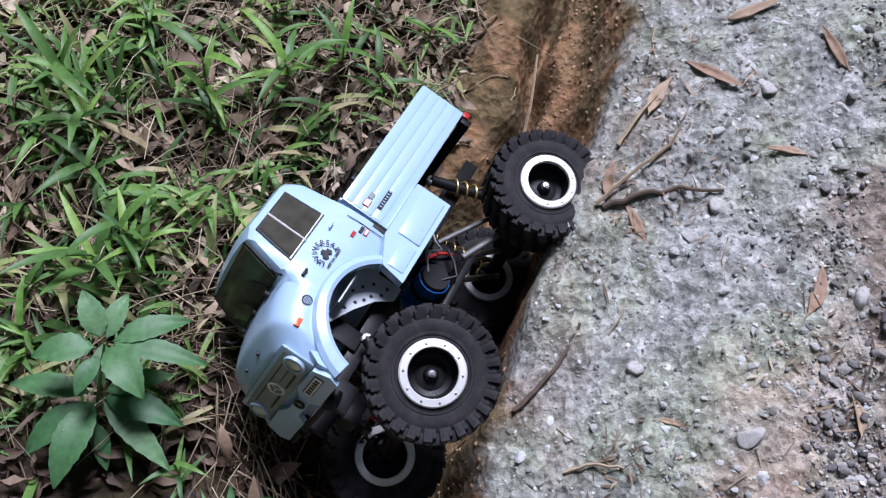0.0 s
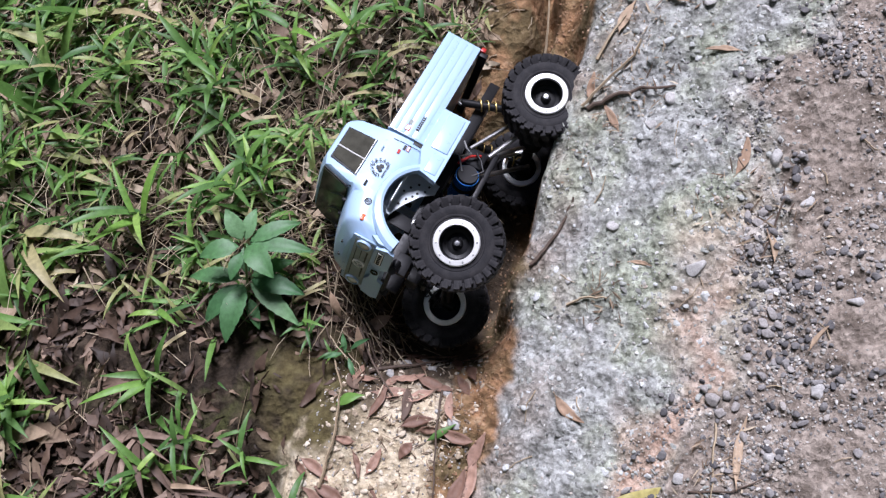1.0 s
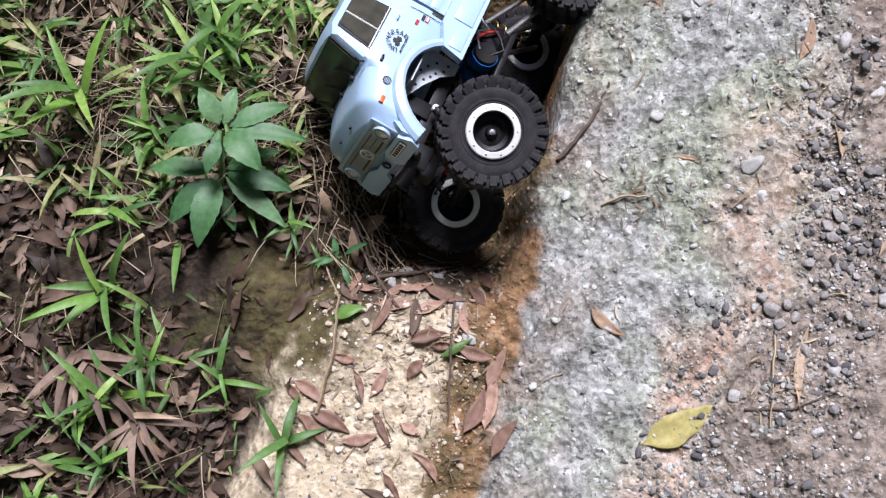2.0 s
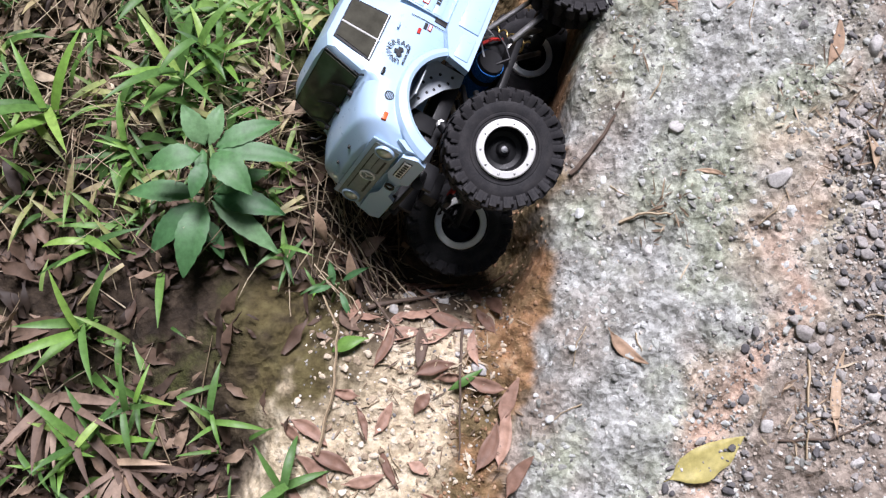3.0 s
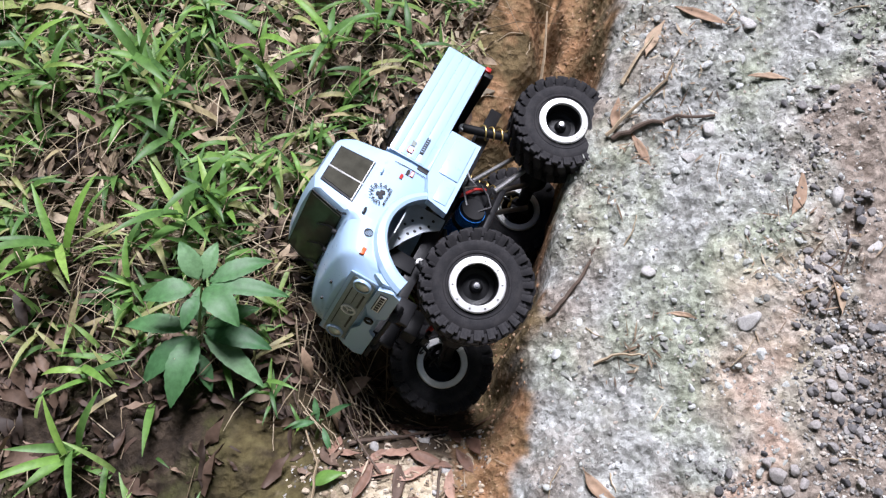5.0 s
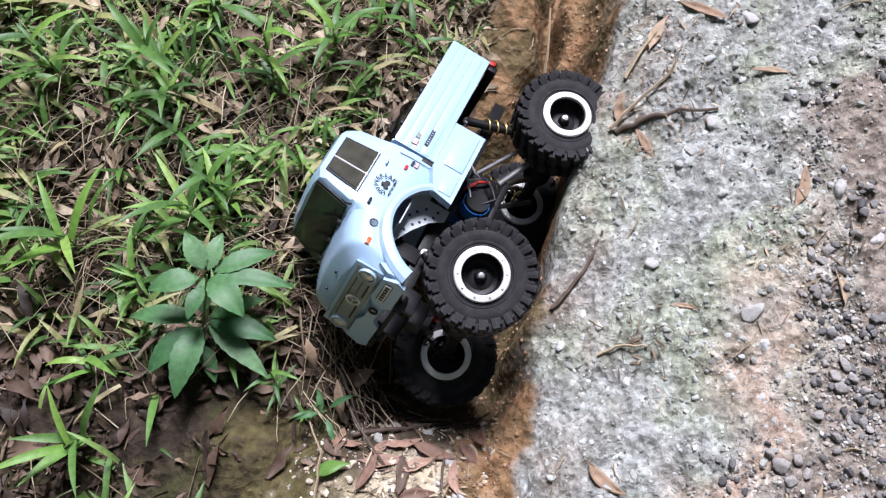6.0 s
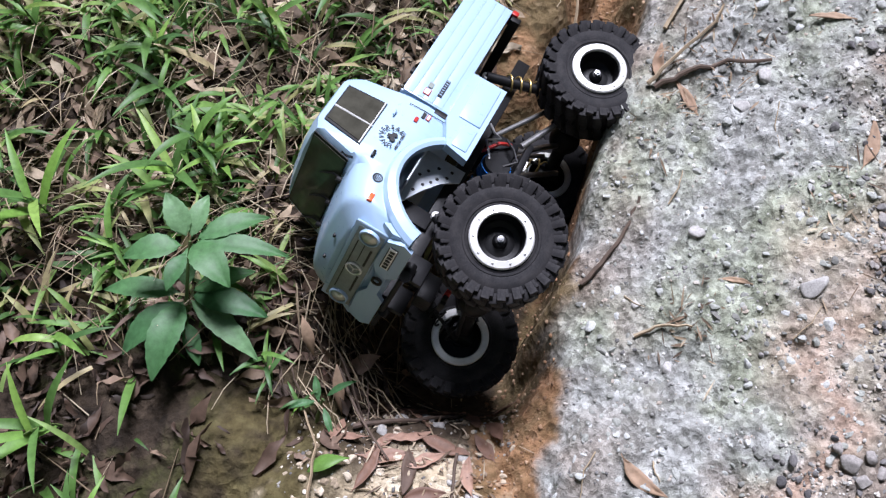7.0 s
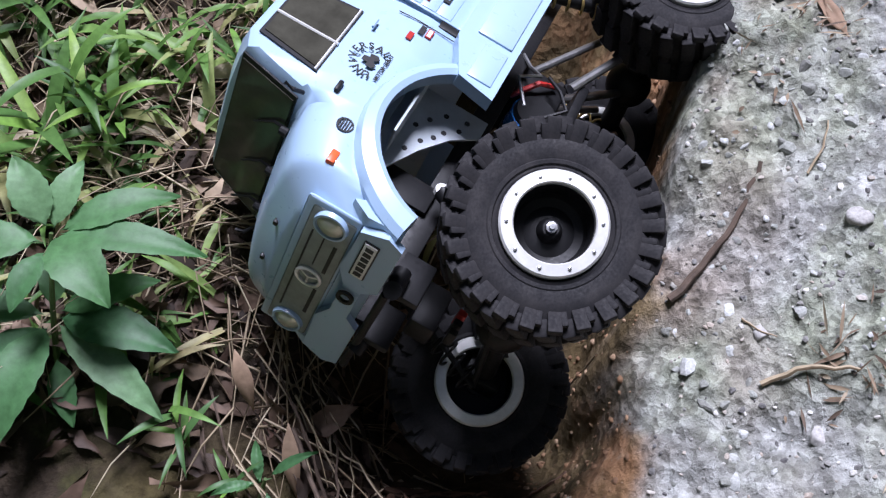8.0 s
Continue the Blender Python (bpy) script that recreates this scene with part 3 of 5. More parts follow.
part("emblem", lathe([(0.0070, 0.0), (0.0070, 0.0016), (0.0082, 0.0020), (0.0092, 0.0012), (0.0092, 0.0)], 28, Matrix.Translation((0.0586, 0, 0.0520)) @ pose(0, 0, 0, 0, 90, 0)), CHROME, grille, "plain bright ring emblem")
for a in (90, 210, 330):
    part("emblem_bar", box_bm((-0.0006, 0.0, 0.0), (0.0006, 0.0074, 0.0012), 0, Matrix.Translation((0.0586, 0, 0.0520)) @ pose(0, 0, 0, 0, 90, 0) @ pose(0, 0, 0, 0, 0, a + 90)), CHROME, grille)
for s in (1, -1):
    lamp = part("headlight", lathe([(0.0001, 0.0042), (0.0060, 0.0034), (0.0090, 0.0010), (0.0092, -0.002), (0.0001, -0.002)], 28, Matrix.Translation((0.0583, 0.0570 * s, 0.0525)) @ pose(0, 0, 0, 0, 90, 0), False), LENS, truck, "round clear headlight lens")
    part("headlight_ring", lathe([(0.0088, 0.0), (0.0090, 0.0032), (0.0104, 0.0030), (0.0112, 0.0)], 28, Matrix.Translation((0.0580, 0.0570 * s, 0.0525)) @ pose(0, 0, 0, 0, 90, 0)), PAINT, lamp)
    part("side_marker", box_bm((0.0300, min(0.0790 * s, 0.0832 * s), 0.0685), (0.0395, max(0.0790 * s, 0.0832 * s), 0.0735), 0.0008), ORANGE, truck, "small orange side marker lamp")
    part("bonnet_catch", box_bm((0.0470, 0.020 * s - 0.002, 0.0830), (0.0520, 0.020 * s + 0.002, 0.0860), 0.0008), BLACK, truck)
bumper = part("bumper", plate_bm([(0.077, 0.020), (0.070, 0.036), (0.030, 0.0375), (0.016, 0.031), (-0.016, 0.031), (-0.030, 0.0375), (-0.070, 0.036), (-0.077, 0.020), (-0.072, 0.010), (-0.024, 0.010), (-0.016, 0.019), (0.016, 0.019), (0.024, 0.010), (0.072, 0.010)], 0.005, Matrix(((0, 0, 1, 0.0565), (1, 0, 0, 0), (0, 1, 0, 0), (0, 0, 0, 1)))), PAINT, truck, "pale blue moulded front bumper")
number_plate = part("number_plate", box_bm((0.0612, 0.0300, 0.0215), (0.0624, 0.0660, 0.0315), 0.0006), INK, truck, "small number plate with dark bars")
part("plate_face", box_bm((0.0622, 0.0310, 0.0225), (0.0630, 0.0650, 0.0305), 0.0003), WHITE, number_plate)
for k in range(6):
    part("plate_bar", box_bm((0.0629, 0.0332 + 0.0052 * k, 0.0240), (0.0634, 0.0366 + 0.0052 * k, 0.0290)), INK, number_plate, "", False)
part("tow_loop", lathe([(0.0035, -0.001), (0.0035, 0.001), (0.0058, 0.001), (0.0058, -0.001)], 18, Matrix.Translation((0.064, 0.008, 0.026)) @ pose(0, 0, 0, 0, 90, 0)), BLACK, truck)
for s in (1, -1):
    part("bumper_tube", sweep([(0.046, 0.036 * s, 0.004), (0.060, 0.036 * s, 0.003), (0.064, 0.040 * s, 0.004)], 0.0058, 12), BLACK, truck, "black bumper mounting tube")
    part("front_mount", box_bm((0.028, 0.030 * s - 0.003, -0.014), (0.060, 0.030 * s + 0.003, 0.008), 0.0015), BLACK, truck)
part("winch_bar", rod_bm((0.062, -0.066, 0.006), (0.062, 0.030, 0.006), 0.0028), BLACK, truck)

# rear bed
bed_bm = bmesh.new()
add_box(bed_bm, (-0.3055, 0.0812, 0.0500), (-0.1085, 0.0842, 0.1040), 0.0009)
add_box(bed_bm, (-0.3055, -0.0842, 0.0500), (-0.1085, -0.0812, 0.1040), 0.0009)
add_box(bed_bm, (-0.3055, -0.0812, 0.0500), (-0.3028, 0.0812, 0.1040), 0.0008)
add_box(bed_bm, (-0.1112, -0.0812, 0.0500), (-0.1085, 0.0812, 0.1060), 0.0008)
bed = part("cargo_bed", bed_bm, PAINT, truck, "pale blue dropside cargo bed")
part("bed_floor", box_bm((-0.303, -0.0812, 0.0510), (-0.111, 0.0812, 0.0540)), PAINT, bed)
for s in (1, -1):
    for k in range(4):
        z = 0.0590 + 0.0115 * k
        part("bed_rib", box_bm((-0.3035, min(0.0840 * s, 0.0848 * s), z), (-0.1105, max(0.0840 * s, 0.0848 * s), z + 0.0110), 0.0004), PAINT, bed)
    for x in (-0.140, -0.200, -0.262):
        part("bed_hinge", box_bm((x - 0.004, min(0.0845 * s, 0.0800 * s), 0.1030), (x + 0.004, max(0.0845 * s, 0.0800 * s), 0.1085), 0.0008), BLACK, bed)
    part("step_box", plate_bm([(-0.0586, 0.0100), (-0.0640, 0.0360), (-0.0960, 0.0500), (-0.1735, 0.0500), (-0.1745, 0.0095)], 0.0100, Matrix(((1, 0, 0, 0), (0, 0, -s, 0.0925 * s), (0, 1, 0, 0), (0, 0, 0, 1)))), PAINT, truck, "pale blue lower side locker")
    part("step_panel", box_bm((-0.1700, min(0.0915 * s, 0.0942 * s), 0.0150), (-0.1060, max(0.0915 * s, 0.0942 * s), 0.0400), 0.0010), PAINT, truck)
    part("step_panel", box_bm((-0.1000, min(0.0915 * s, 0.0938 * s), 0.0150), (-0.0670, max(0.0915 * s, 0.0938 * s), 0.0320), 0.0010), PAINT, truck)
    # black box put into the cab-to-bed gap to stand for its shade
    part("gap_shade", box_bm((-0.1085, min(0.0700 * s, 0.0836 * s), 0.0330), (-0.1020, max(0.0700 * s, 0.0836 * s), 0.0640), 0.0006), BLACK, truck, "black box standing for the shaded gap between cab and bed")
    part("tail_lamp", box_bm((-0.3110, min(0.0640 * s, 0.0830 * s), 0.0420), (-0.3030, max(0.0640 * s, 0.0830 * s), 0.0500), 0.0014), RED, truck, "red tail lamp")
part("rear_beam", box_bm((-0.305, -0.080, 0.036), (-0.296, 0.080, 0.048), 0.001), BLACK, truck)
part("roll_strap", sweep([(-0.30, -0.085, 0.105), (-0.31, -0.092, 0.112), (-0.305, -0.095, 0.122), (-0.29, -0.090, 0.118)], 0.0022, 6), RED, truck, "red tow strap at the tail")

# chassis and running gear
for s in (1, -1):
    part("chassis_rail", box_bm((-0.300, 0.030 * s - 0.0025, 0.000), (0.050, 0.030 * s + 0.0025, 0.016), 0.0008), BLACK, truck)
part("skid_plate", box_bm((-0.190, -0.030, -0.050), (-0.085, 0.030, -0.042), 0.002), BLACK, truck)
part("gearbox", box_bm((-0.188, -0.024, -0.036), (-0.156, 0.022, 0.012), 0.004), BLACK, truck)
motor = part("motor", rod_bm((-0.133, 0.030, -0.022), (-0.133, -0.026, -0.022), 0.0175, None, 28), BLUE, truck, "blue anodised electric motor can")
part("motor_cap", rod_bm((-0.133, 0.0345, -0.022), (-0.133, 0.0295, -0.022), 0.0150, 0.0165, 28), BLACK, motor)
part("motor_band", rod_bm((-0.133, 0.014, -0.022), (-0.133, 0.006, -0.022), 0.0181, None, 28), BLACK, motor)
part("servo", box_bm((0.005, -0.032, -0.034), (0.040, -0.012, -0.016), 0.002), BLACK, truck)
part("servo_lead", sweep([(-0.133, 0.034, -0.012), (-0.150, 0.040, 0.002), (-0.162, 0.040, -0.012), (-0.170, 0.036, -0.002), (-0.182, 0.032, 0.006)], 0.0015, 6), STEEL, truck)
part("motor_wire", sweep([(-0.133, 0.034, -0.028), (-0.146, 0.038, -0.040), (-0.160, 0.038, -0.030), (-0.172, 0.034, -0.018)], 0.0015, 6), BLACK, truck)
part("battery_lead", sweep([(-0.150, 0.020, 0.000), (-0.166, 0.030, -0.014), (-0.176, 0.026, -0.026)], 0.0022, 6), RED, truck, "short red motor wire")
AX_F = (Vector((0.006, 0.063, -0.058)), Vector((0.009, -0.072, -0.083)))
AX_R = (Vector((-0.280, 0.060, -0.071)), Vector((-0.266, -0.075, -0.091)))
for name, (a, b) in (("front_axle", AX_F), ("rear_axle", AX_R)):
    axle = part(name, rod_bm(a, b, 0.0085, None, 14), BLACK, truck)
    mid = a.lerp(b, 0.55)
    bm = bmesh.new()
    bmesh.ops.create_uvsphere(bm, u_segments=20, v_segments=12, radius=0.019, matrix=Matrix.Translation(mid))
    part("differential", bm, BLACK, axle)
    for end, inner in ((a, b), (b, a)):
        d = (end - inner).normalized()
        part("axle_knuckle", box_bm((-0.011, -0.008, -0.014), (0.011, 0.008, 0.014), 0.003, Matrix.Translation(end + d * 0.002)), BLACK, axle)
for s in (1, -1):
    fa, ra = (AX_F[0] if s > 0 else AX_F[1]), (AX_R[0] if s > 0 else AX_R[1])
    part("lower_link", rod_bm((-0.090, 0.026 * s, -0.020), fa + Vector((-0.008, -0.018 * s, -0.006)), 0.0034), BLACK, truck)
    part("lower_link", rod_bm((-0.178, 0.030 * s, -0.036), ra + Vector((0.008, -0.018 * s, -0.006)), 0.0036), STEEL, truck, "bare metal rear suspension link")
    part("upper_link", rod_bm((-0.182, 0.022 * s, -0.006), ra + Vector((0.010, -0.034 * s, 0.020)), 0.0030), STEEL, truck, "bare metal rear suspension link")
    part("upper_link", rod_bm((-0.085, 0.030 * s, -0.002), fa + Vector((-0.010, -0.020 * s, 0.016)), 0.0032), BLACK, truck)
    # right-hand rods, eyes and front spring are blackened to stand for shade
    for foot, top, mat, lab in ((fa + Vector((0.020, -0.010 * s, 0.004)), Vector((-0.010, 0.052 * s, 0.008)), SPRING if s > 0 else BLACK, "pale coil spring" if s > 0 else ""), (ra + Vector((0.006, -0.012 * s, 0.004)), Vector((-0.232, 0.044 * s, 0.038)), GOLD, "gold coil spring")):
        shock = part("shock_absorber", rod_bm(foot, foot.lerp(top, 0.55), 0.0022), STEEL if s > 0 else BLACK, truck)
        part("damper_body", rod_bm(foot.lerp(top, 0.42), top, 0.0058, None, 14), BLACK, shock)
        part("coil_spring", coil(foot.lerp(top, 0.05), foot.lerp(top, 0.80), 0.0088, 7.5, 0.0011), mat, shock, lab)
        part("shock_eye", lathe([(0.0022, -0.002), (0.0022, 0.002), (0.0050, 0.002), (0.0050, -0.002)], 16, Matrix.Translation(top) @ pose(0, 0, 0, 90, 0, 0)), CHROME if s > 0 else BLACK, shock)
    part("shock_tower", box_bm((-0.022, 0.036 * s - 0.0015, 0.010), (0.000, 0.036 * s + 0.0015, 0.046), 0.001), BLACK, truck)
# front shaft and steering rod are black too, the hollow's shade in their colour
part("drive_shaft", rod_bm((-0.085, 0.0, -0.008), AX_F[0].lerp(AX_F[1], 0.55) + Vector((-0.015, 0, 0.004)), 0.0034), BLACK, truck)
part("drive_shaft", rod_bm((-0.165, 0.0, -0.008), AX_R[0].lerp(AX_R[1], 0.55) + Vector((0.015, 0, 0.004)), 0.0034), STEEL, truck)
part("steering_rod", rod_bm(AX_F[0] + Vector((0.016, -0.006, 0.004)), AX_F[1] + Vector((0.016, 0.006, 0.004)), 0.0022), BLACK, truck)
for k in range(3):
    part("steering_bracket", box_bm((0.024 + 0.008 * k, -0.010, -0.046), (0.029 + 0.008 * k, 0.004, -0.040), 0.001), RED if k == 0 else BLACK, truck)


# markings on the left flank
def writing(name, text, size, place, turn=0.0, mat=INK, parent=truck):
    cu = bpy.data.curves.new(name, "FONT")
    cu.body, cu.size, cu.extrude, cu.offset = text, size, 0.00015, size * 0.022
    cu.align_x, cu.align_y = "CENTER", "CENTER"
    tmp = bpy.data.objects.new(name, cu)
    me = bpy.data.meshes.new_from_object(tmp)
    bpy.data.objects.remove(tmp)
    me.materials.append(mat)
    ob = new(name, me)
    ob.parent = parent
    ob.matrix_basis = Matrix.Translation(place) @ SIDE @ pose(0, 0, 0, 0, 0, turn)
    return ob


FLANK = 0.0846
for k, ch in enumerate("UNIVERSAL"):
    a = 186 - 212 * k / 8
    writing("badge_letter", ch, 0.0072, (-0.0435 - 0.0120 * math.cos(radians(a)), FLANK - 0.0004, 0.0850 + 0.0120 * math.sin(radians(a))), a - 90)
writing("badge_words", "MOTOR GERÄT", 0.0037, (-0.0435, FLANK - 0.0004, 0.0768))
badge = plate_bm([(-0.006, -0.003), (-0.003, -0.005), (0.0, -0.002), (0.003, -0.005), (0.006, -0.003), (0.005, 0.002), (0.002, 0.0015), (0.001, 0.005), (-0.003, 0.005), (-0.003, 0.001), (-0.006, 0.001)], 0.0004, Matrix.Translation((-0.0435, FLANK - 0.0006, 0.0860)) @ SIDE)
part("badge_shape", badge, INK, truck, "", False)
vent = part("flank_vent", lathe([(0.0044, 0.0), (0.0044, 0.0005), (0.0053, 0.0005), (0.0053, 0.0)], 26, Matrix.Translation((0.011, 0.0832, 0.0757)) @ pose(0, 0, 0, -90, 0, 0)), INK, truck)
for k in range(5):
    part("vent_bar", box_bm((0.0072, 0.0830, 0.0723 + 0.0017 * k), (0.0148, 0.0838, 0.0730 + 0.0017 * k)), INK, vent, "", False)


def decal(lo, hi, mat, y=FLANK):
    part("sticker", box_bm((lo[0], y - 0.0010, lo[1]), (hi[0], y, hi[1])), mat, truck, "", False)


decal((-0.0835, 0.0735), (-0.0765, 0.0770), RED)
decal((-0.0940, 0.0690), (-0.0860, 0.0725), INK)
decal((-0.0945, 0.0635), (-0.0865, 0.0675), RED, FLANK - 0.0002)
decal((-0.0938, 0.0642), (-0.0872, 0.0668), WHITE, FLANK)
decal((-0.1500, 0.0660), (-0.1230, 0.0705), INK, 0.0862)
for k in range(7):
    decal((-0.1490 + 0.0037 * k, 0.0668), (-0.1480 + 0.0037 * k, 0.0697), PAINT, 0.0864)
decal((-0.1250, 0.0780), (-0.1160, 0.0850), RED, 0.0861)
decal((-0.1243, 0.0787), (-0.1167, 0.0843), WHITE, 0.0863)
decal((-0.1350, 0.0790), (-0.1275, 0.0840), GRILLE, 0.0862)
part("door_handle", box_bm((-0.0170, 0.0815, 0.0905), (-0.0080, 0.0850, 0.0935), 0.0010), BLACK, truck, "black door handle")
part("door_groove", sweep([(-0.0960, 0.0830, 0.090), (-0.0965, 0.0838, 0.078), (-0.0965, 0.0838, 0.050)], 0.0004, 5), INK, truck)
part("fuel_cap", sweep([(-0.078, 0.0835, 0.0975), (-0.070, 0.0836, 0.0972)], 0.0011, 6), PAINT, truck)

# ---- ground ----
xs, ys = spread(-0.66, 0.60, 0.0040, 150), spread(-0.46, 0.62, 0.0040, 150)
gx, gy = np.meshgrid(xs, ys)
gz, g_bank, g_verge = land(gx, gy)
nx, ny = len(xs), len(ys)
idx = np.arange(nx * ny).reshape(ny, nx)
quads = np.stack([idx[:-1, :-1], idx[:-1, 1:], idx[1:, 1:], idx[1:, :-1]], -1).reshape(-1, 4)
me = bpy.data.meshes.new("ground")
me.from_pydata(np.stack([gx, gy, gz], -1).reshape(-1, 3).tolist(), [], quads.tolist())
g_edge = np.interp(gy, EDGE_Y, EDGE_X)
off = gx - g_edge - 0.10 * np.clip(gy, -0.4, 0.5)
wobble = 0.05 * rough(gx, gy, 0.09, 3, 81)
g_pink = np.clip(1 - np.abs(off + wobble - 0.255) / 0.055, 0, 1) * np.clip(0.25 - gy, 0, 0.5) * 2.2
g_loam = fade(np.clip((off + wobble - 0.27) / 0.05, 0, 1))
g_loam = np.maximum(g_loam, 0.9 * np.clip(1.15 - (gx - g_edge) / 0.095, 0, 1) * np.clip(0.55 + 0.8 * rough(gx, gy, 0.05, 3, 87), 0, 1))
g_foot = g_edge - np.interp(gy, FOOT_Y, FOOT_X)
g_clay = np.clip((gx - g_foot + 0.015 + 0.012 * rough(gx, gy, 0.03, 2, 85)) / 0.02, 0, 1)
g_clay = np.maximum(g_clay, np.clip((gy - 0.22) / 0.08, 0, 1))
g_sand = np.clip((-0.130 - gy + 0.05 * rough(gx, gy, 0.08, 3, 91)) / 0.05, 0, 1)
far_clay = np.clip((gy - 0.26) / 0.05, 0, 1) * np.clip(1 - (g_foot - 0.15 - gx) / 0.03, 0, 1) * np.clip((g_foot + 0.02 - gx) / 0.03, 0, 1)
g_verge2 = fade(np.clip(g_verge * 1.5 - 0.25 + 0.35 * rough(gx, gy, 0.04, 2, 95), 0, 1)) * (1 - 0.9 * np.clip(far_clay, 0, 1))
g_bank2 = fade(np.clip(g_bank * 1.5 - 0.85 + 0.35 + np.clip((gx - g_edge) / 0.022, -0.6, 0.6) - 0.10 + 0.55 * rough(gx, gy, 0.03, 4, 97, 0.6), 0, 1))
g_moss = 1.2 * np.exp(-(((gx + 0.325) / 0.075) ** 4 + ((gy + 0.165) / 0.095) ** 4)) * np.clip(0.8 + 0.6 * rough(gx, gy, 0.02, 3, 99), 0, 1.1)
for key, values in (("bank", g_bank2), ("verge", g_verge2), ("pink", g_pink), ("loam", g_loam), ("clay", g_clay), ("sand", g_sand), ("moss", g_moss)):
    a = me.attributes.new(key, "FLOAT", "POINT")
    a.data.foreach_set("value", np.clip(values, 0, 1).astype(np.float32).ravel())
me.polygons.foreach_set("use_smooth", np.ones(len(me.polygons), bool))
me.materials.append(GROUND)
ground = tagged(new("ground", me), "rutted hillside track of caked grey gravel, clay and leaf mould", "ground", "", "structure")

INV = TRUCK.inverted()


def clear_of_truck(points, grow=0.012):
    for p in points:
        q = INV @ Vector(p)
        top = 0.112 if q.x < -0.115 else 0.165
        if -0.315 - grow < q.x < 0.07 + grow and -0.10 - grow < q.y < 0.10 + grow and -0.14 - grow < q.z < top + grow:
            return False
    return True


class Heap:
    """Vertices and faces of many small pieces for one mesh."""

    def __init__(self):
        self.v, self.f = [], []

    def add(self, verts, faces):
        n = len(self.v)
        self.v.extend(tuple(p) for p in verts)
        self.f.extend(tuple(i + n for i in f) for f in faces)

    def mesh(self, name, mat, smooth=True):
        me = bpy.data.meshes.new(name)
        me.from_pydata(self.v, [], self.f)
        if smooth:
            me.polygons.foreach_set("use_smooth", np.ones(len(me.polygons), bool))
        me.materials.append(mat)
        return me


def blob(sub):
    bm = bmesh.new()
    bmesh.ops.create_icosphere(bm, subdivisions=sub, radius=1)
    v = [p.co.copy() for p in bm.verts]
    f = [[q.index for q in p.verts] for p in bm.faces]
    bm.free()
    return v, f


BLOB = {1: blob(1), 2: blob(2), 3: blob(3)}


def pebble(rnd, size, sub):
    """Corners of a worn stone: a lump with flats and uneven sides."""
    v, f = BLOB[sub]
    sx, sy, sz = size * rnd.uniform(0.8, 1.35), size * rnd.uniform(0.65, 1.05), size * rnd.uniform(0.45, 0.8)
    seed = Vector((rnd.uniform(0, 99), rnd.uniform(0, 99), rnd.uniform(0, 99)))
    planes = [(Vector((rnd.gauss(0, 1), rnd.gauss(0, 1), rnd.gauss(0, 1))).normalized(), rnd.uniform(0.48, 0.82)) for _ in range(8)]
    turn = Euler((rnd.uniform(-0.4, 0.4), rnd.uniform(-0.4, 0.4), rnd.uniform(0, 6.3))).to_matrix()
    out = []
    for p in v:
        q = p * (1 + 0.22 * noise.noise(p * 1.3 + seed) + 0.08 * noise.noise(p * 3.4 + seed))
        for n, d in planes:
            over = q.dot(n) - d
            if over > 0:
                q = q - n * over * 0.95
        out.append(turn @ Vector((q.x * sx, q.y * sy, q.z * sz)))
    return out, f


def scatter(heap, rnd, count, where, size, sub, sink=0.25):
    done = tries = 0
    while done < count and tries < count * 20:
        tries += 1
        spot = where(rnd)
        if spot is None:
            continue
        x, y = spot
        s = size(rnd)
        v, f = pebble(rnd, s, sub)
        z = ground_at(x, y) + s * (0.45 - sink)
        heap.add([(p.x + x, p.y + y, p.z + z) for p in v], f)
        done += 1


def edge_at(y):
    return float(np.interp(y, EDGE_Y, EDGE_X))


rnd = random.Random(7)


def on_bank(r):
    y = r.uniform(-0.5, 0.62)
    return edge_at(y) + r.uniform(0.0, 0.62), y


def on_loam(r):
    y = r.uniform(-0.5, 0.55)
    x = edge_at(y) + 0.10 * max(min(y, 0.5), -0.4) + r.triangular(0.17, 0.62, 0.34)
    clump = float(value_noise(np.array([x / 0.05]), np.array([y / 0.07]), 17)[0])
    return (x, y) if clump + r.uniform(-0.5, 0.5) > 0.0 else None


def on_wall(r):
    y = r.uniform(-0.42, 0.6)
    return edge_at(y) - r.uniform(0.012, 0.085), y


def on_sand(r):
    y = r.uniform(-0.46, -0.10)
    return edge_at(y) - r.uniform(0.04, 0.28), y


heap = Heap()
scatter(heap, rnd, 5500, on_bank, lambda r: 0.0011 + 0.0022 * r.random() ** 2.5, 1, 0.35)
scatter(heap, rnd, 7500, on_loam, lambda r: 0.0012 + 0.0026 * r.random() ** 2, 1, 0.2)
scatter(heap, rnd, 700, on_sand, lambda r: 0.0010 + 0.0022 * r.random() ** 2, 1, 0.25)
tagged(new("gravel", heap.mesh("gravel", GRAVEL, False)), "loose grey and buff grit bedded in the track", "gravel", "", "stuff")
heap = Heap()
scatter(heap, rnd, 520, on_sand, lambda r: 0.0018 + 0.0052 * r.random() ** 2.5, 2, 0.4)
tagged(new("sandy_lumps", heap.mesh("sandy_lumps", SAND_LUMP, False)), "pale sandy crumbs and pebbles on the rut floor", "sand", "", "stuff")
heap = Heap()


def on_crust(r):
    y = r.uniform(-0.5, 0.62)
    x = edge_at(y) + r.uniform(0.005, 0.34)
    clump = float(value_noise(np.array([x / 0.045]), np.array([y / 0.045]), 57)[0])
    return (x, y) if clump + r.uniform(-0.5, 0.5) > 0 else None


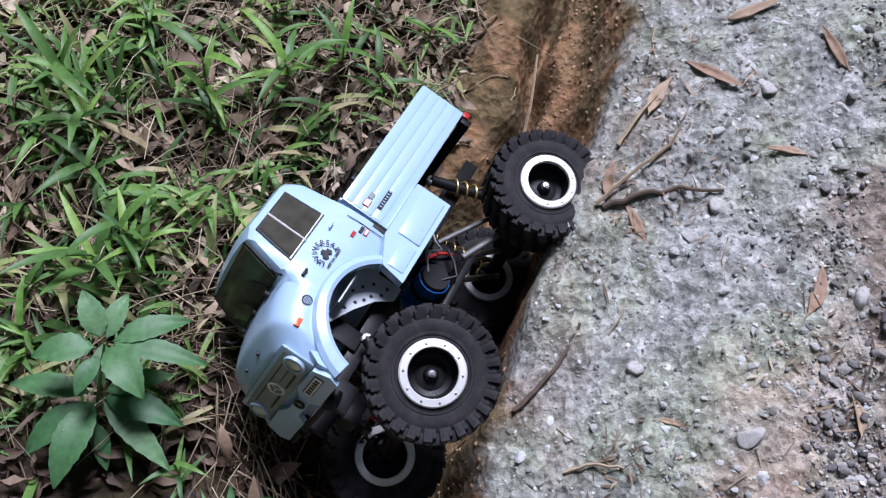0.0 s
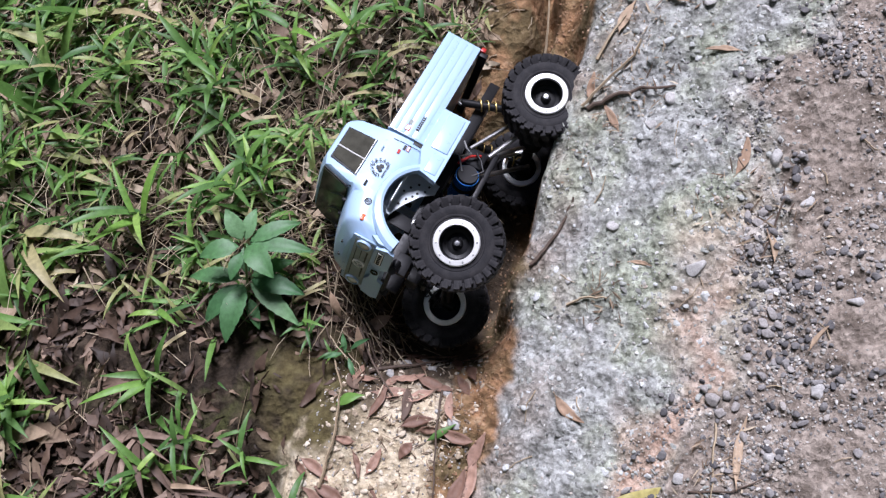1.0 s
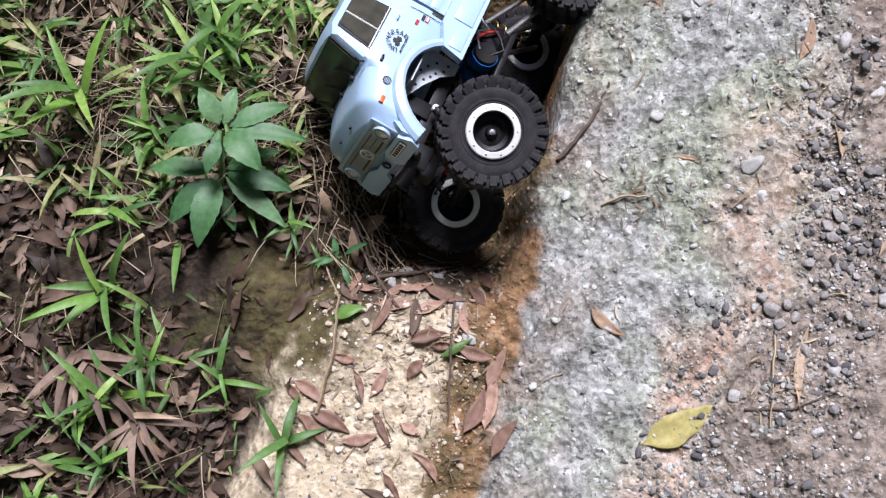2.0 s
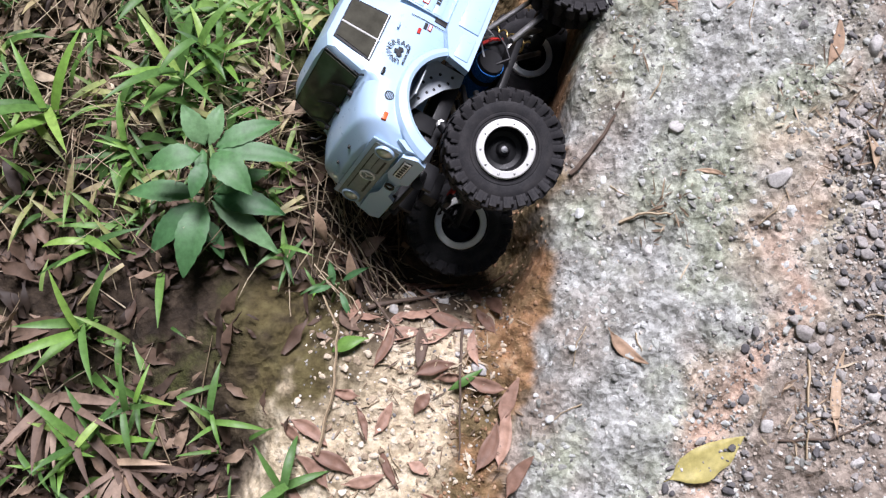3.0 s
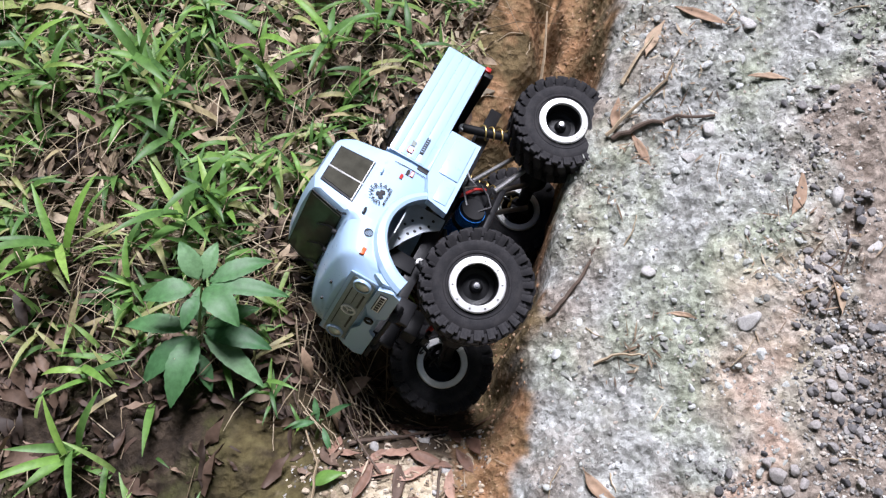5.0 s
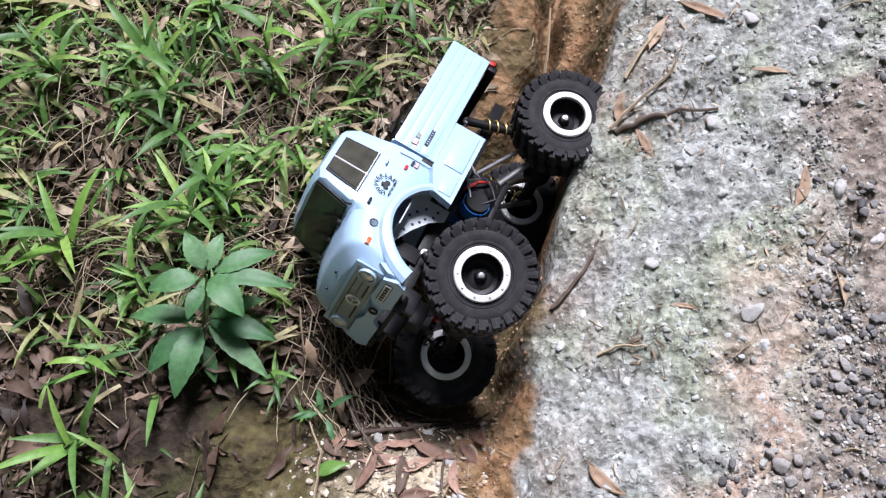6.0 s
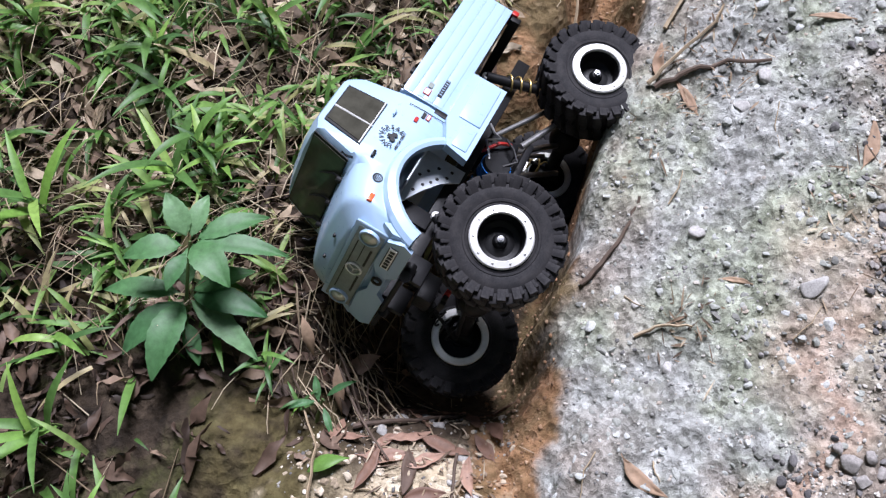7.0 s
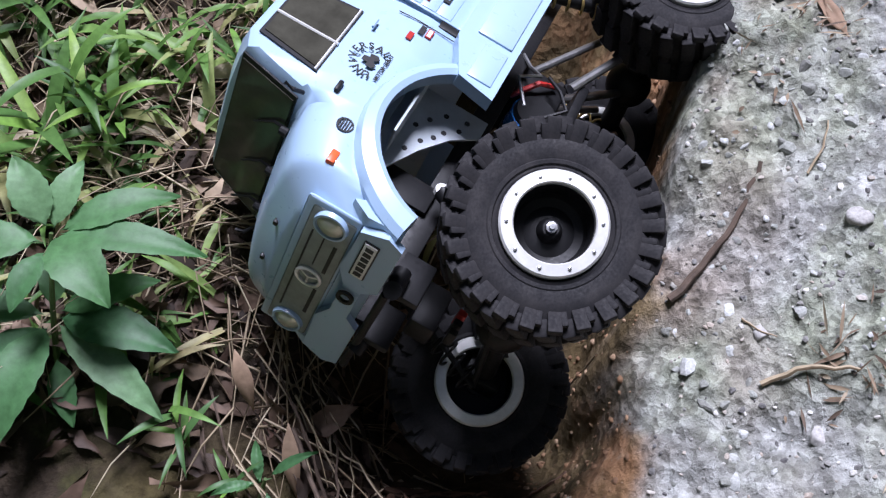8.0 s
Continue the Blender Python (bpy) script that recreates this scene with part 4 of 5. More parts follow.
scatter(heap, rnd, 1700, on_crust, lambda r: 0.0024 + 0.0056 * r.random() ** 2.4, 2, 0.80)
tagged(new("gravel_crust", heap.mesh("gravel_crust", CRUST, False)), "pale caked lumps standing out of the gravel crust", "gravel", "", "stuff")
heap = Heap()
scatter(heap, rnd, 950, on_loam, lambda r: 0.0030 + 0.0042 * r.random() ** 2, 2, 0.15)
tagged(new("pebbles", heap.mesh("pebbles", PEBBLE, False)), "small dark pebbles lying loose on brown soil", "pebbles", "", "stuff")
heap = Heap()
scatter(heap, rnd, 1500, on_wall, lambda r: 0.0010 + 0.0036 * r.random() ** 3, 1, 0.5)
tagged(new("clay_clods", heap.mesh("clay_clods", CLOD)), "crumbling orange clay lumps on the rut wall", "clay", "", "stuff")


def stone(x, y, size, mat, label, sink=0.3):
    v, f = pebble(rnd, size, 3)
    h = Heap()
    h.add(v, f)
    ob = new("stone", h.mesh("stone", mat))
    ob.location = (x, y, ground_at(x, y) + size * (0.5 - sink))
    return tagged(ob, label, "stone", "stones on the track")


for x, y, s in ((0.083, -0.097, 0.0105), (0.319, -0.075, 0.0130), (0.325, 0.091, 0.0135), (0.222, -0.036, 0.0150), (0.20, 0.20, 0.010), (0.17, 0.165, 0.011), (0.36, 0.03, 0.012), (0.115, 0.03, 0.009), (0.055, -0.03, 0.008), (0.30, -0.28, 0.013), (0.36, -0.20, 0.014), (0.41, -0.10, 0.012), (0.25, 0.33, 0.014), (0.33, 0.30, 0.012), (0.28, -0.34, 0.012), (0.19, -0.30, 0.009)):
    stone(x, y, s, STONE, "pale blue-grey stone half bedded in the gravel track", 0.68)
for x, y, s in ((0.235, -0.205, 0.0105), (0.226, -0.190, 0.0085), (0.252, -0.200, 0.0080), (0.243, -0.222, 0.0075), (0.262, -0.212, 0.0085), (0.300, -0.115, 0.0075), (0.310, -0.103, 0.0085), (0.292, -0.100, 0.0070), (0.305, -0.128, 0.0080), (0.318, -0.118, 0.0070), (0.298, 0.010, 0.0080), (0.308, 0.022, 0.0070), (0.288, 0.020, 0.0065), (0.315, 0.005, 0.0070), (0.278, -0.155, 0.0065), (0.270, -0.250, 0.0080)):
    stone(x, y, s, PEBBLE, "dark grey rounded stone lying loose on brown soil", 0.2)
for x, y, s in ((-0.110, -0.205, 0.0115), (-0.125, -0.160, 0.0075), (-0.150, -0.120, 0.0090), (-0.165, -0.105, 0.0120), (-0.190, -0.110, 0.0090), (-0.135, -0.190, 0.0055), (-0.210, -0.130, 0.0100)):
    stone(x, y, s, STONE, "pale stone half sunk in the sandy rut floor", 0.55)


# ---- leaves and sticks ----
def leaf_shape(length, width, droop, fold, curl, n=9, tip=1.6):
    """A leaf along +x, its face to +z: rows of left edge, rib and right edge."""
    v, f = [], []
    for i in range(n):
        t = i / (n - 1)
        w = width * 0.5 * (math.sin(math.pi * t**0.85) ** 1.3 if 0 < t < 1 else 0.03)
        a = droop * t**tip
        x, z = length * t * math.cos(a * 0.6), -length * t * math.sin(a * 0.6)
        tw = curl * t
        for s in (-1, 0, 1):
            v.append(Vector((x, s * w * math.cos(tw), z + abs(s) * w * fold + s * w * math.sin(tw))))
    for i in range(n - 1):
        for s in (0, 1):
            a = i * 3 + s
            f.append((a, a + 3, a + 4, a + 1))
    return v, f


def placed(v, m):
    return [m @ p for p in v]


def drape(v, up=0.0012):
    """Lifts what would lie under the ground onto it."""
    return [Vector((p.x, p.y, max(p.z, ground_at(p.x, p.y) + up))) for p in v]


def lying(x, y, heading, lift, tilt=0.0, roll=0.0):
    """A pose on the ground, its z along the ground's normal."""
    up = ground_normal(x, y, 0.03)
    along = (Vector((1, 0, 0)) - up * up.x).normalized()
    q = Matrix((along, up.cross(along), up)).transposed().to_4x4()
    return Matrix.Translation((x, y, ground_at(x, y) + lift)) @ q @ pose(0, 0, 0, roll, tilt, heading)


def dead_leaf(x, y, heading, length, width, mat, label, lift=0.004, curl=0.5, droop=0.4, roll=0.0):
    """A thin pointed leaf with a stalk, a sunken rib and an uneven edge, lying over the ground."""
    h, n = Heap(), 15
    bend, wave, seed = rnd.uniform(-0.5, 0.5), rnd.uniform(0, 6), rnd.uniform(0, 50)
    v, f = [], []
    for i in range(n):
        t = i / (n - 1)
        u = max(0.0, (t - 0.12) / 0.88)
        w = width * 0.5 * (math.sin(math.pi * u**0.75) ** 0.9 if 0 < u < 1 else 0.0) + 0.0004
        for s in (-1, -0.5, 0, 0.5, 1):
            ragged = 1 + 0.18 * noise.noise(Vector((t * 6, s * 3, seed)))
            up = (abs(s) ** 1.5) * w * (0.30 + 0.25 * curl * math.sin(wave + 5 * t * s)) + 0.22 * droop * length * (t - 0.5) ** 2
            v.append(Vector((length * (t - 0.5), s * w * ragged + bend * length * (t - 0.5) ** 2, up + 0.0030 * noise.noise(Vector((t * 7, s * 1.6, seed))))))
    for i in range(n - 1):
        for s in range(4):
            k = i * 5 + s
            f.append((k, k + 5, k + 6, k + 1))
    h.add(drape(placed(v, lying(x, y, heading, lift * 0.5, 0, roll)), 0.0008), f)
    ob = new("fallen_leaf", h.mesh("fallen_leaf", mat))
    ob.modifiers.new("thick", "SOLIDIFY").thickness = 0.0003
    return tagged(ob, label, "leaf", "fallen leaves")


PALE, RUST, GOLDEN = "pale dry fallen leaf lying on the gravel", "curled red-brown leaf on the rut floor", "yellowing fallen leaf on the gravel edge"
for x, y, hd, ln, wd in ((0.288, 0.097, 70, 0.062, 0.016), (0.317, -0.022, 100, 0.045, 0.010), (0.118, 0.187, 115, 0.050, 0.013), (0.048, -0.205, -45, 0.060, 0.017), (0.262, -0.270, 78, 0.095, 0.013), (0.150, -0.02, 165, 0.035, 0.006), (0.20, 0.345, 150, 0.075, 0.014), (0.32, 0.36, 120, 0.060, 0.012), (0.14, 0.33, 60, 0.055, 0.018), (0.36, -0.14, 50, 0.04, 0.007), (0.24, 0.42, 20, 0.07, 0.014), (0.09, 0.235, 80, 0.05, 0.014), (0.27, 0.255, 170, 0.05, 0.009)):
    dead_leaf(x, y, hd, ln, wd * 0.8, DEAD_PALE, PALE, 0.004, rnd.uniform(0.4, 1.3), rnd.uniform(0.2, 0.7))
dead_leaf(0.128, -0.330, 28, 0.100, 0.036, YELLOW, GOLDEN, 0.006, 0.25, 0.2)
for k in range(30):
    y = rnd.uniform(-0.40, -0.06)
    x = edge_at(y) - rnd.uniform(0.055, 0.27)
    if clear_of_truck([(x, y, ground_at(x, y) + 0.01)], 0.0):
        dead_leaf(x, y, rnd.uniform(0, 360), rnd.uniform(0.028, 0.066), rnd.uniform(0.007, 0.016), DEAD_RED if rnd.random() < 0.8 else DEAD_BROWN, RUST, rnd.uniform(0.003, 0.010), rnd.uniform(-0.9, 0.9), rnd.uniform(0.2, 0.9), rnd.uniform(-25, 25))
for x, y, hd, ln in ((-0.080, -0.245, 65, 0.06), (-0.088, -0.290, 75, 0.07), (-0.075, -0.330, 55, 0.06), (-0.205, -0.165, 5, 0.06), (-0.165, -0.170, 20, 0.05), (-0.100, -0.150, 120, 0.045), (-0.310, -0.270, -35, 0.055), (-0.285, -0.305, -28, 0.060), (-0.225, -0.262, 60, 0.045), (-0.165, -0.205, 12, 0.055), (-0.145, -0.150, -20, 0.060), (-0.180, -0.140, 15, 0.050), (-0.120, -0.185, 95, 0.045), (-0.105, -0.300, 62, 0.065), (-0.250, -0.330, 10, 0.050)):
    dead_leaf(x, y, hd, ln, ln * 0.28, DEAD_RED, RUST, 0.008, 0.7, 0.6)


def stick(points, r, label, mat=TWIG):
    pts = []
    for x, y, lift in points:
        pts.append(Vector((x, y, ground_at(x, y) + lift)))
    fine = []
    for a, b in zip(pts, pts[1:]):
        for k in range(4):
            fine.append(a.lerp(b, k / 4) + Vector((rnd.uniform(-1, 1), rnd.uniform(-1, 1), rnd.uniform(-0.5, 1))) * r * 0.7)
    fine.append(pts[-1])
    n = len(fine)
    ob = new("stick", finish("stick", sweep(fine, [r * (1.15 - 0.6 * i / n) for i in range(n)], 7), mat))
    return tagged(ob, label, "stick", "sticks on the ground")


BARK, DRY = "thin dark twig lying on the gravel", "straw-coloured dry stalk lying loose"
stick([(0.0, 0.0, 0.004), (0.028, 0.026, 0.004), (0.048, 0.052, 0.004), (0.062, 0.082, 0.003)], 0.0026, BARK)
stick([(0.085, 0.205, 0.004), (0.12, 0.212, 0.006), (0.16, 0.216, 0.005), (0.205, 0.214, 0.004)], 0.0030, BARK)
stick([(0.075, 0.205, 0.006), (0.11, 0.235, 0.008), (0.15, 0.262, 0.006), (0.16, 0.285, 0.004)], 0.0022, DRY, STRAW)
stick([(0.238, -0.232, 0.003), (0.232, -0.275, 0.004), (0.226, -0.335, 0.003)], 0.0016, DRY, STRAW)
stick([(0.10, 0.275, 0.004), (0.115, 0.300, 0.006), (0.15, 0.345, 0.004)], 0.0024, DRY, STRAW)
stick([(0.05, -0.062, 0.003), (0.078, -0.058, 0.005), (0.105, -0.064, 0.004)], 0.0018, DRY, STRAW)
stick([(0.012, 0.40, 0.02), (0.022, 0.44, 0.04), (0.026, 0.50, 0.05)], 0.0022, DRY, STRAW)
stick([(0.30, -0.04, 0.003), (0.33, 0.03, 0.004), (0.335, 0.06, 0.004)], 0.0014, BARK)
stick([(0.20, -0.315, 0.003), (0.25, -0.318, 0.005), (0.30, -0.300, 0.004)], 0.0013, BARK)
stick([(-0.30, -0.30, 0.006), (-0.28, -0.22, 0.012), (-0.275, -0.16, 0.02), (-0.30, -0.10, 0.03)], 0.0020, DRY, STRAW)
stick([(-0.13, -0.16, 0.01), (-0.135, -0.22, 0.012), (-0.14, -0.31, 0.008)], 0.0016, BARK)
stick([(-0.26, -0.06, 0.03), (-0.235, -0.12, 0.016), (-0.20, -0.17, 0.008)], 0.0018, BARK)
stick([(-0.24, -0.13, 0.006), (-0.19, -0.12, 0.008), (-0.13, -0.10, 0.006)], 0.0026, BARK)
for k in range(34):
    y = rnd.uniform(-0.45, 0.5)
    x = edge_at(y) + (rnd.uniform(0.02, 0.5) if k % 2 else -rnd.uniform(0.06, 0.24))
    a, ln = rnd.uniform(0, 6.3), rnd.uniform(0.015, 0.05)
    if clear_of_truck([(x, y, ground_at(x, y) + 0.01)], 0.0):
        stick([(x, y, 0.002), (x + ln * 0.5 * math.cos(a), y + ln * 0.5 * math.sin(a), 0.003), (x + ln * math.cos(a + 0.2), y + ln * math.sin(a + 0.2), 0.002)], rnd.uniform(0.0006, 0.0012), DRY, STRAW)


def verge_at(y):
    return edge_at(y) - float(np.interp(y, WIDE_Y, WIDE_X))


def on_verge(r, deep=0.75, over=0.03):
    y = r.uniform(-0.55, 0.85)
    return verge_at(y) + over - deep * r.random() ** 1.2, y


def bare(x, y):
    """The earthy shoulder where little grows."""
    return ((x + 0.380) / 0.135) ** 2 + ((y + 0.150) / 0.120) ** 2 < 1


# dead leaf carpet under the grass
def under(x, y):
    """The dark hollow below the truck's nose."""
    return x > -0.315 and -0.085 < y < 0.10


# upper verge gets the pale leaves, lower verge the copy darkened for shade
dry, shaded = Heap(), Heap()
for k in range(7000):
    x, y = on_verge(rnd, 0.85, 0.04)
    if bare(x, y) and rnd.random() < 0.85:
        continue
    if y > 0.30 and x > verge_at(y) + 0.01 or under(x, y) and rnd.random() < 0.55:
        continue
    if y < -0.13 and x > verge_at(y) - 0.015 and rnd.random() < 0.9:
        continue
    ln = rnd.uniform(0.012, 0.052) * (1.0 if y > 0.08 else rnd.uniform(0.7, 1.5))
    v, f = leaf_shape(ln, ln * rnd.uniform(0.14, 0.34), rnd.uniform(-0.3, 0.9), 0.3, rnd.uniform(-0.9, 0.9), 6)
    v = [p + Vector((rnd.gauss(0, 0.03), rnd.gauss(0, 0.035), rnd.gauss(0, 0.05))) * ln for p in v]
    v = drape(placed(v, lying(x, y, rnd.uniform(0, 360), rnd.uniform(0.001, 0.012), rnd.uniform(-30, 12), rnd.uniform(-35, 35))))
    if clear_of_truck(v, 0.0):
        (dry if y + rnd.gauss(0, 0.10) > 0.13 else shaded).add(v, f)
for k in range(3200):
    x, y = -0.25 - abs(rnd.gauss(0, 0.42)), rnd.gauss(0.2, 0.5)
    if x < -1.36 or not -0.96 < y < 1.44 or x > verge_at(y) or (-0.95 < x and -0.5 < y < 0.8):
        continue
    ln = rnd.uniform(0.02, 0.07)
    v, f = leaf_shape(ln, ln * rnd.uniform(0.16, 0.36), rnd.uniform(-0.3, 0.9), 0.3, rnd.uniform(-0.9, 0.9), 6)
    (dry if y > 0.13 else shaded).add(drape(placed(v, lying(x, y, rnd.uniform(0, 360), 0.006, rnd.uniform(-20, 12), rnd.uniform(-30, 30)))), f)
tagged(new("leaf_litter", dry.mesh("leaf_litter", LITTER)), "pale dry leaves carpeting the upper verge", "leaf litter", "", "stuff")
tagged(new("shaded_leaf_litter", shaded.mesh("shaded_leaf_litter", LITTER_SHADED)), "dead leaves carpeting the lower verge, shade put into their colour", "leaf litter", "", "stuff")

# dry stalks
heap = Heap()
for k in range(4600):
    x, y = on_verge(rnd, 0.85, 0.06)
    if bare(x, y) and rnd.random() < 0.97 or y < 0.02 and rnd.random() < 0.88 or y < -0.12 and x > verge_at(y) - 0.03 or y > 0.3 and x > verge_at(y) + 0.01:
        continue
    ln, a = rnd.uniform(0.03, 0.13), rnd.uniform(0, 6.3)
    rise = rnd.uniform(-0.1, 0.45)
    p0 = Vector((x, y, ground_at(x, y) + rnd.uniform(0, 0.012)))
    d = Vector((math.cos(a), math.sin(a), rise)).normalized()
    side = d.cross(Vector((0, 0, 1))).normalized() * rnd.uniform(0.0006, 0.0014)
    up = Vector((0, 0, 1)) * side.length
    pts = [p0, p0 + d * ln * 0.5 + Vector((0, 0, 0.1 * ln)), p0 + d * ln]
    if not clear_of_truck(pts, 0.002):
        continue
    v, f = [], []
    for i, p in enumerate(pts):
        w = 1 - 0.3 * i
        v += [p - side * w, p + up * w, p + side * w]
    for i in range(2):
        for s in range(3):
            a0, b0 = i * 3 + s, i * 3 + (s + 1) % 3
            f.append((a0, b0, b0 + 3, a0 + 3))
    heap.add(v, f)
for k in range(80):
    x, y = rnd.uniform(-0.37, -0.23), rnd.uniform(-0.075, 0.10)
    ln, a = rnd.uniform(0.03, 0.11), rnd.uniform(-2.2, 0.5)
    p0 = Vector((x, y, ground_at(x, y) + rnd.uniform(0.004, 0.03)))
    p2 = p0 + Vector((math.cos(a), math.sin(a), 0)) * ln
    p2.z = ground_at(p2.x, p2.y) + rnd.uniform(0.001, 0.008)
    p1 = (p0 + p2) / 2 + Vector((0, 0, rnd.uniform(0.002, 0.014)))
    p1.z = max(p1.z, ground_at(p1.x, p1.y) + 0.002)
    if not clear_of_truck([p0, p1, p2], -0.004):
        continue
    side = (p2 - p0).cross(Vector((0, 0, 1))).normalized() * rnd.uniform(0.0006, 0.0013)
    up = Vector((0, 0, side.length))
    v, f = [], []
    for i, p in enumerate((p0, p1, p2)):
        w = 1 - 0.3 * i
        v += [p - side * w, p + up * w, p + side * w]
    for i in range(2):
        for q in range(3):
            a0, b0 = i * 3 + q, i * 3 + (q + 1) % 3
            f.append((a0, b0, b0 + 3, a0 + 3))
    heap.add(v, f)
tagged(new("dry_stalks", heap.mesh("dry_stalks", STRAW)), "straw-brown dry grass stalks tangled in the verge", "dry grass", "", "stuff")


# ---- grass ----
def blade(base, heading, length, width, rise, droop, fold=0.35, n=8):
    """A long pointed blade that arches over from its base."""
    v, f = [], []
    d = Vector((math.cos(heading), math.sin(heading), 0))
    side = Vector((-d.y, d.x, 0))
    p, a = Vector(base), rise
    step = length / (n - 1)
    for i in range(n):
        t = i / (n - 1)
        w = width * 0.5 * (0.35 + 0.65 * math.sin(math.pi * min(1, 0.15 + t * 0.6))) * (1 - t**2.2) + 0.0002
        nrm = Vector((-d.x * math.sin(a), -d.y * math.sin(a), math.cos(a)))
        v += [p - side * w + nrm * w * fold, p, p + side * w + nrm * w * fold]
        p = p + (d * math.cos(a) + Vector((0, 0, 1)) * math.sin(a)) * step
        a -= droop / (n - 1)
    for i in range(n - 1):
        for s in (0, 1):
            k = i * 3 + s
            f.append((k, k + 3, k + 4, k + 1))
    return v, f


heap = Heap()
count = tries = 0
while count < 3000 and tries < 16000:
    tries += 1
    x, y = on_verge(rnd, 0.85, 0.0)
    if bare(x, y) and rnd.random() < 0.93 or under(x, y):
        continue
    if x > verge_at(y) - 0.10 and y < 0.30 and rnd.random() < 0.55 or y < -0.02 and rnd.random() < 0.88:
        continue
    thick = float(value_noise(np.array([x / 0.10]), np.array([y / 0.10]), 33)[0])
    if thick < -0.15 and rnd.random() < 0.75:
        continue
    near = max(0.0, 0.12 - (verge_at(y) - x)) / 0.12
    ln = rnd.uniform(0.022, 0.085) * (1 - 0.35 * near)
    v, f = blade((x, y, ground_at(x, y) + rnd.uniform(0, 0.02)), rnd.uniform(0, 6.3), ln, ln * rnd.uniform(0.09, 0.17), rnd.uniform(0.1, 1.3), rnd.uniform(0.4, 1.8), 0.3, 6)
    if clear_of_truck(v, 0.010):
        heap.add(v, f)
        count += 1
for k in range(2600):
    x, y = -0.25 - abs(rnd.gauss(0, 0.42)), rnd.gauss(0.2, 0.5)
    if x < -1.36 or not -0.96 < y < 1.44 or x > verge_at(y) - 0.02 or (-0.95 < x and -0.5 < y < 0.8):
        continue
    ln = rnd.uniform(0.04, 0.12)
    v, f = blade((x, y, ground_at(x, y)), rnd.uniform(0, 6.3), ln, ln * rnd.uniform(0.09, 0.17), rnd.uniform(0.3, 1.3), rnd.uniform(0.4, 1.8), 0.3, 6)
    heap.add(v, f)
tagged(new("grass", heap.mesh("grass", GRASS)), "low bright green broad-bladed grass on the verge", "grass", "", "stuff")


def grass_plant(seed, height, leaves, length):
    """A leaning stalk with long pointed leaves set alternately."""
    r = random.Random(seed)
    ob = new("grass_plant")
    ob.empty_display_size = 0.02
    lean = r.uniform(0, 6.3)
    pts = [Vector((math.cos(lean) * height * 0.30 * t * t, math.sin(lean) * height * 0.30 * t * t, height * t)) for t in np.linspace(0, 1, 7)]
    part("stem", sweep(pts, [0.0016 - 0.0009 * i / 6 for i in range(7)], 6), STEM, ob)
    for k in range(leaves):
        t = 0.25 + 0.75 * k / (leaves - 1)
        p = pts[0].lerp(pts[-1], t)
        i = min(int(t * 6), 5)
        p = pts[i].lerp(pts[i + 1], t * 6 - i)
        ln = length * r.uniform(0.65, 1.15)
        v, f = blade(p, lean + 2.4 * k + r.uniform(-0.5, 0.5), ln, ln * r.uniform(0.12, 0.18), r.uniform(0.35, 1.0), r.uniform(0.5, 1.5), 0.32, 9)
        h = Heap()
        h.add(v, f)
        o = new("leaf", h.mesh("leaf", GRASS_LEAF))
        o.parent = ob
    tagged(ob, "bright green broad-leaved grass plant rooted in leaf litter", "grass plant", "grass plants on the verge")
    return ob


KINDS = [(101, 0.055, 6, 0.066), (102, 0.080, 8, 0.072), (103, 0.045, 5, 0.052), (104, 0.095, 9, 0.070), (105, 0.035, 5, 0.070), (106, 0.065, 6, 0.088)]
models = [grass_plant(*k) for k in KINDS]
# where the taller plants stand: kind, place, turn, size
SPOTS = [(5, -0.455, 0.145, 20, 1.15), (3, -0.40, 0.155, 200, 1.0), (1, -0.335, -0.075, 60, 0.6), (5, -0.60, 0.10, 10, 1.2), (0, -0.50, 0.30, 90, 1.1), (4, -0.56, -0.06, 150, 1.0), (5, -0.545, -0.27, 300, 1.0), (0, -0.42, -0.26, 250, 0.9), (4, -0.345, -0.335, 45, 1.1), (2, -0.305, -0.10, 10, 0.7), (3, -0.36, 0.33, 120, 1.1), (1, -0.28, 0.40, 220, 1.1), (5, -0.22, 0.44, 30, 0.9), (0, -0.165, 0.40, 270, 0.9)]
used = set()
for kind, x, y, turn, size in SPOTS:
    m = Matrix.Translation((x, y, ground_at(x, y) - 0.002)) @ pose(0, 0, 0, 0, 0, turn) @ Matrix.Scale(size, 4)
    if kind not in used:
        models[kind].matrix_world = m
        used.add(kind)
    else:
        c = copy_thing(models[kind], m)
        c.matrix_world = m
placed_n = tries = 0
while placed_n < 66 and tries < 900:
    tries += 1
    x, y = on_verge(rnd, 0.85, -0.05)
    if bare(x, y) or y < -0.08 and rnd.random() < 0.45 or not clear_of_truck([(x, y, ground_at(x, y) + h) for h in (0, 0.04, 0.08)], 0.055):
        continue
    kind = rnd.randrange(6)
    size = rnd.uniform(0.6, 1.15)
    m = Matrix.Translation((x, y, ground_at(x, y) - 0.002)) @ pose(0, 0, 0, rnd.uniform(-14, 14), rnd.uniform(-14, 14), rnd.uniform(0, 360)) @ Matrix.Scale(size, 4)
    if kind not in used:
        models[kind].matrix_world = m
        used.add(kind)
    else:
        c = copy_thing(models[kind], m)
        c.matrix_world = m
    placed_n += 1


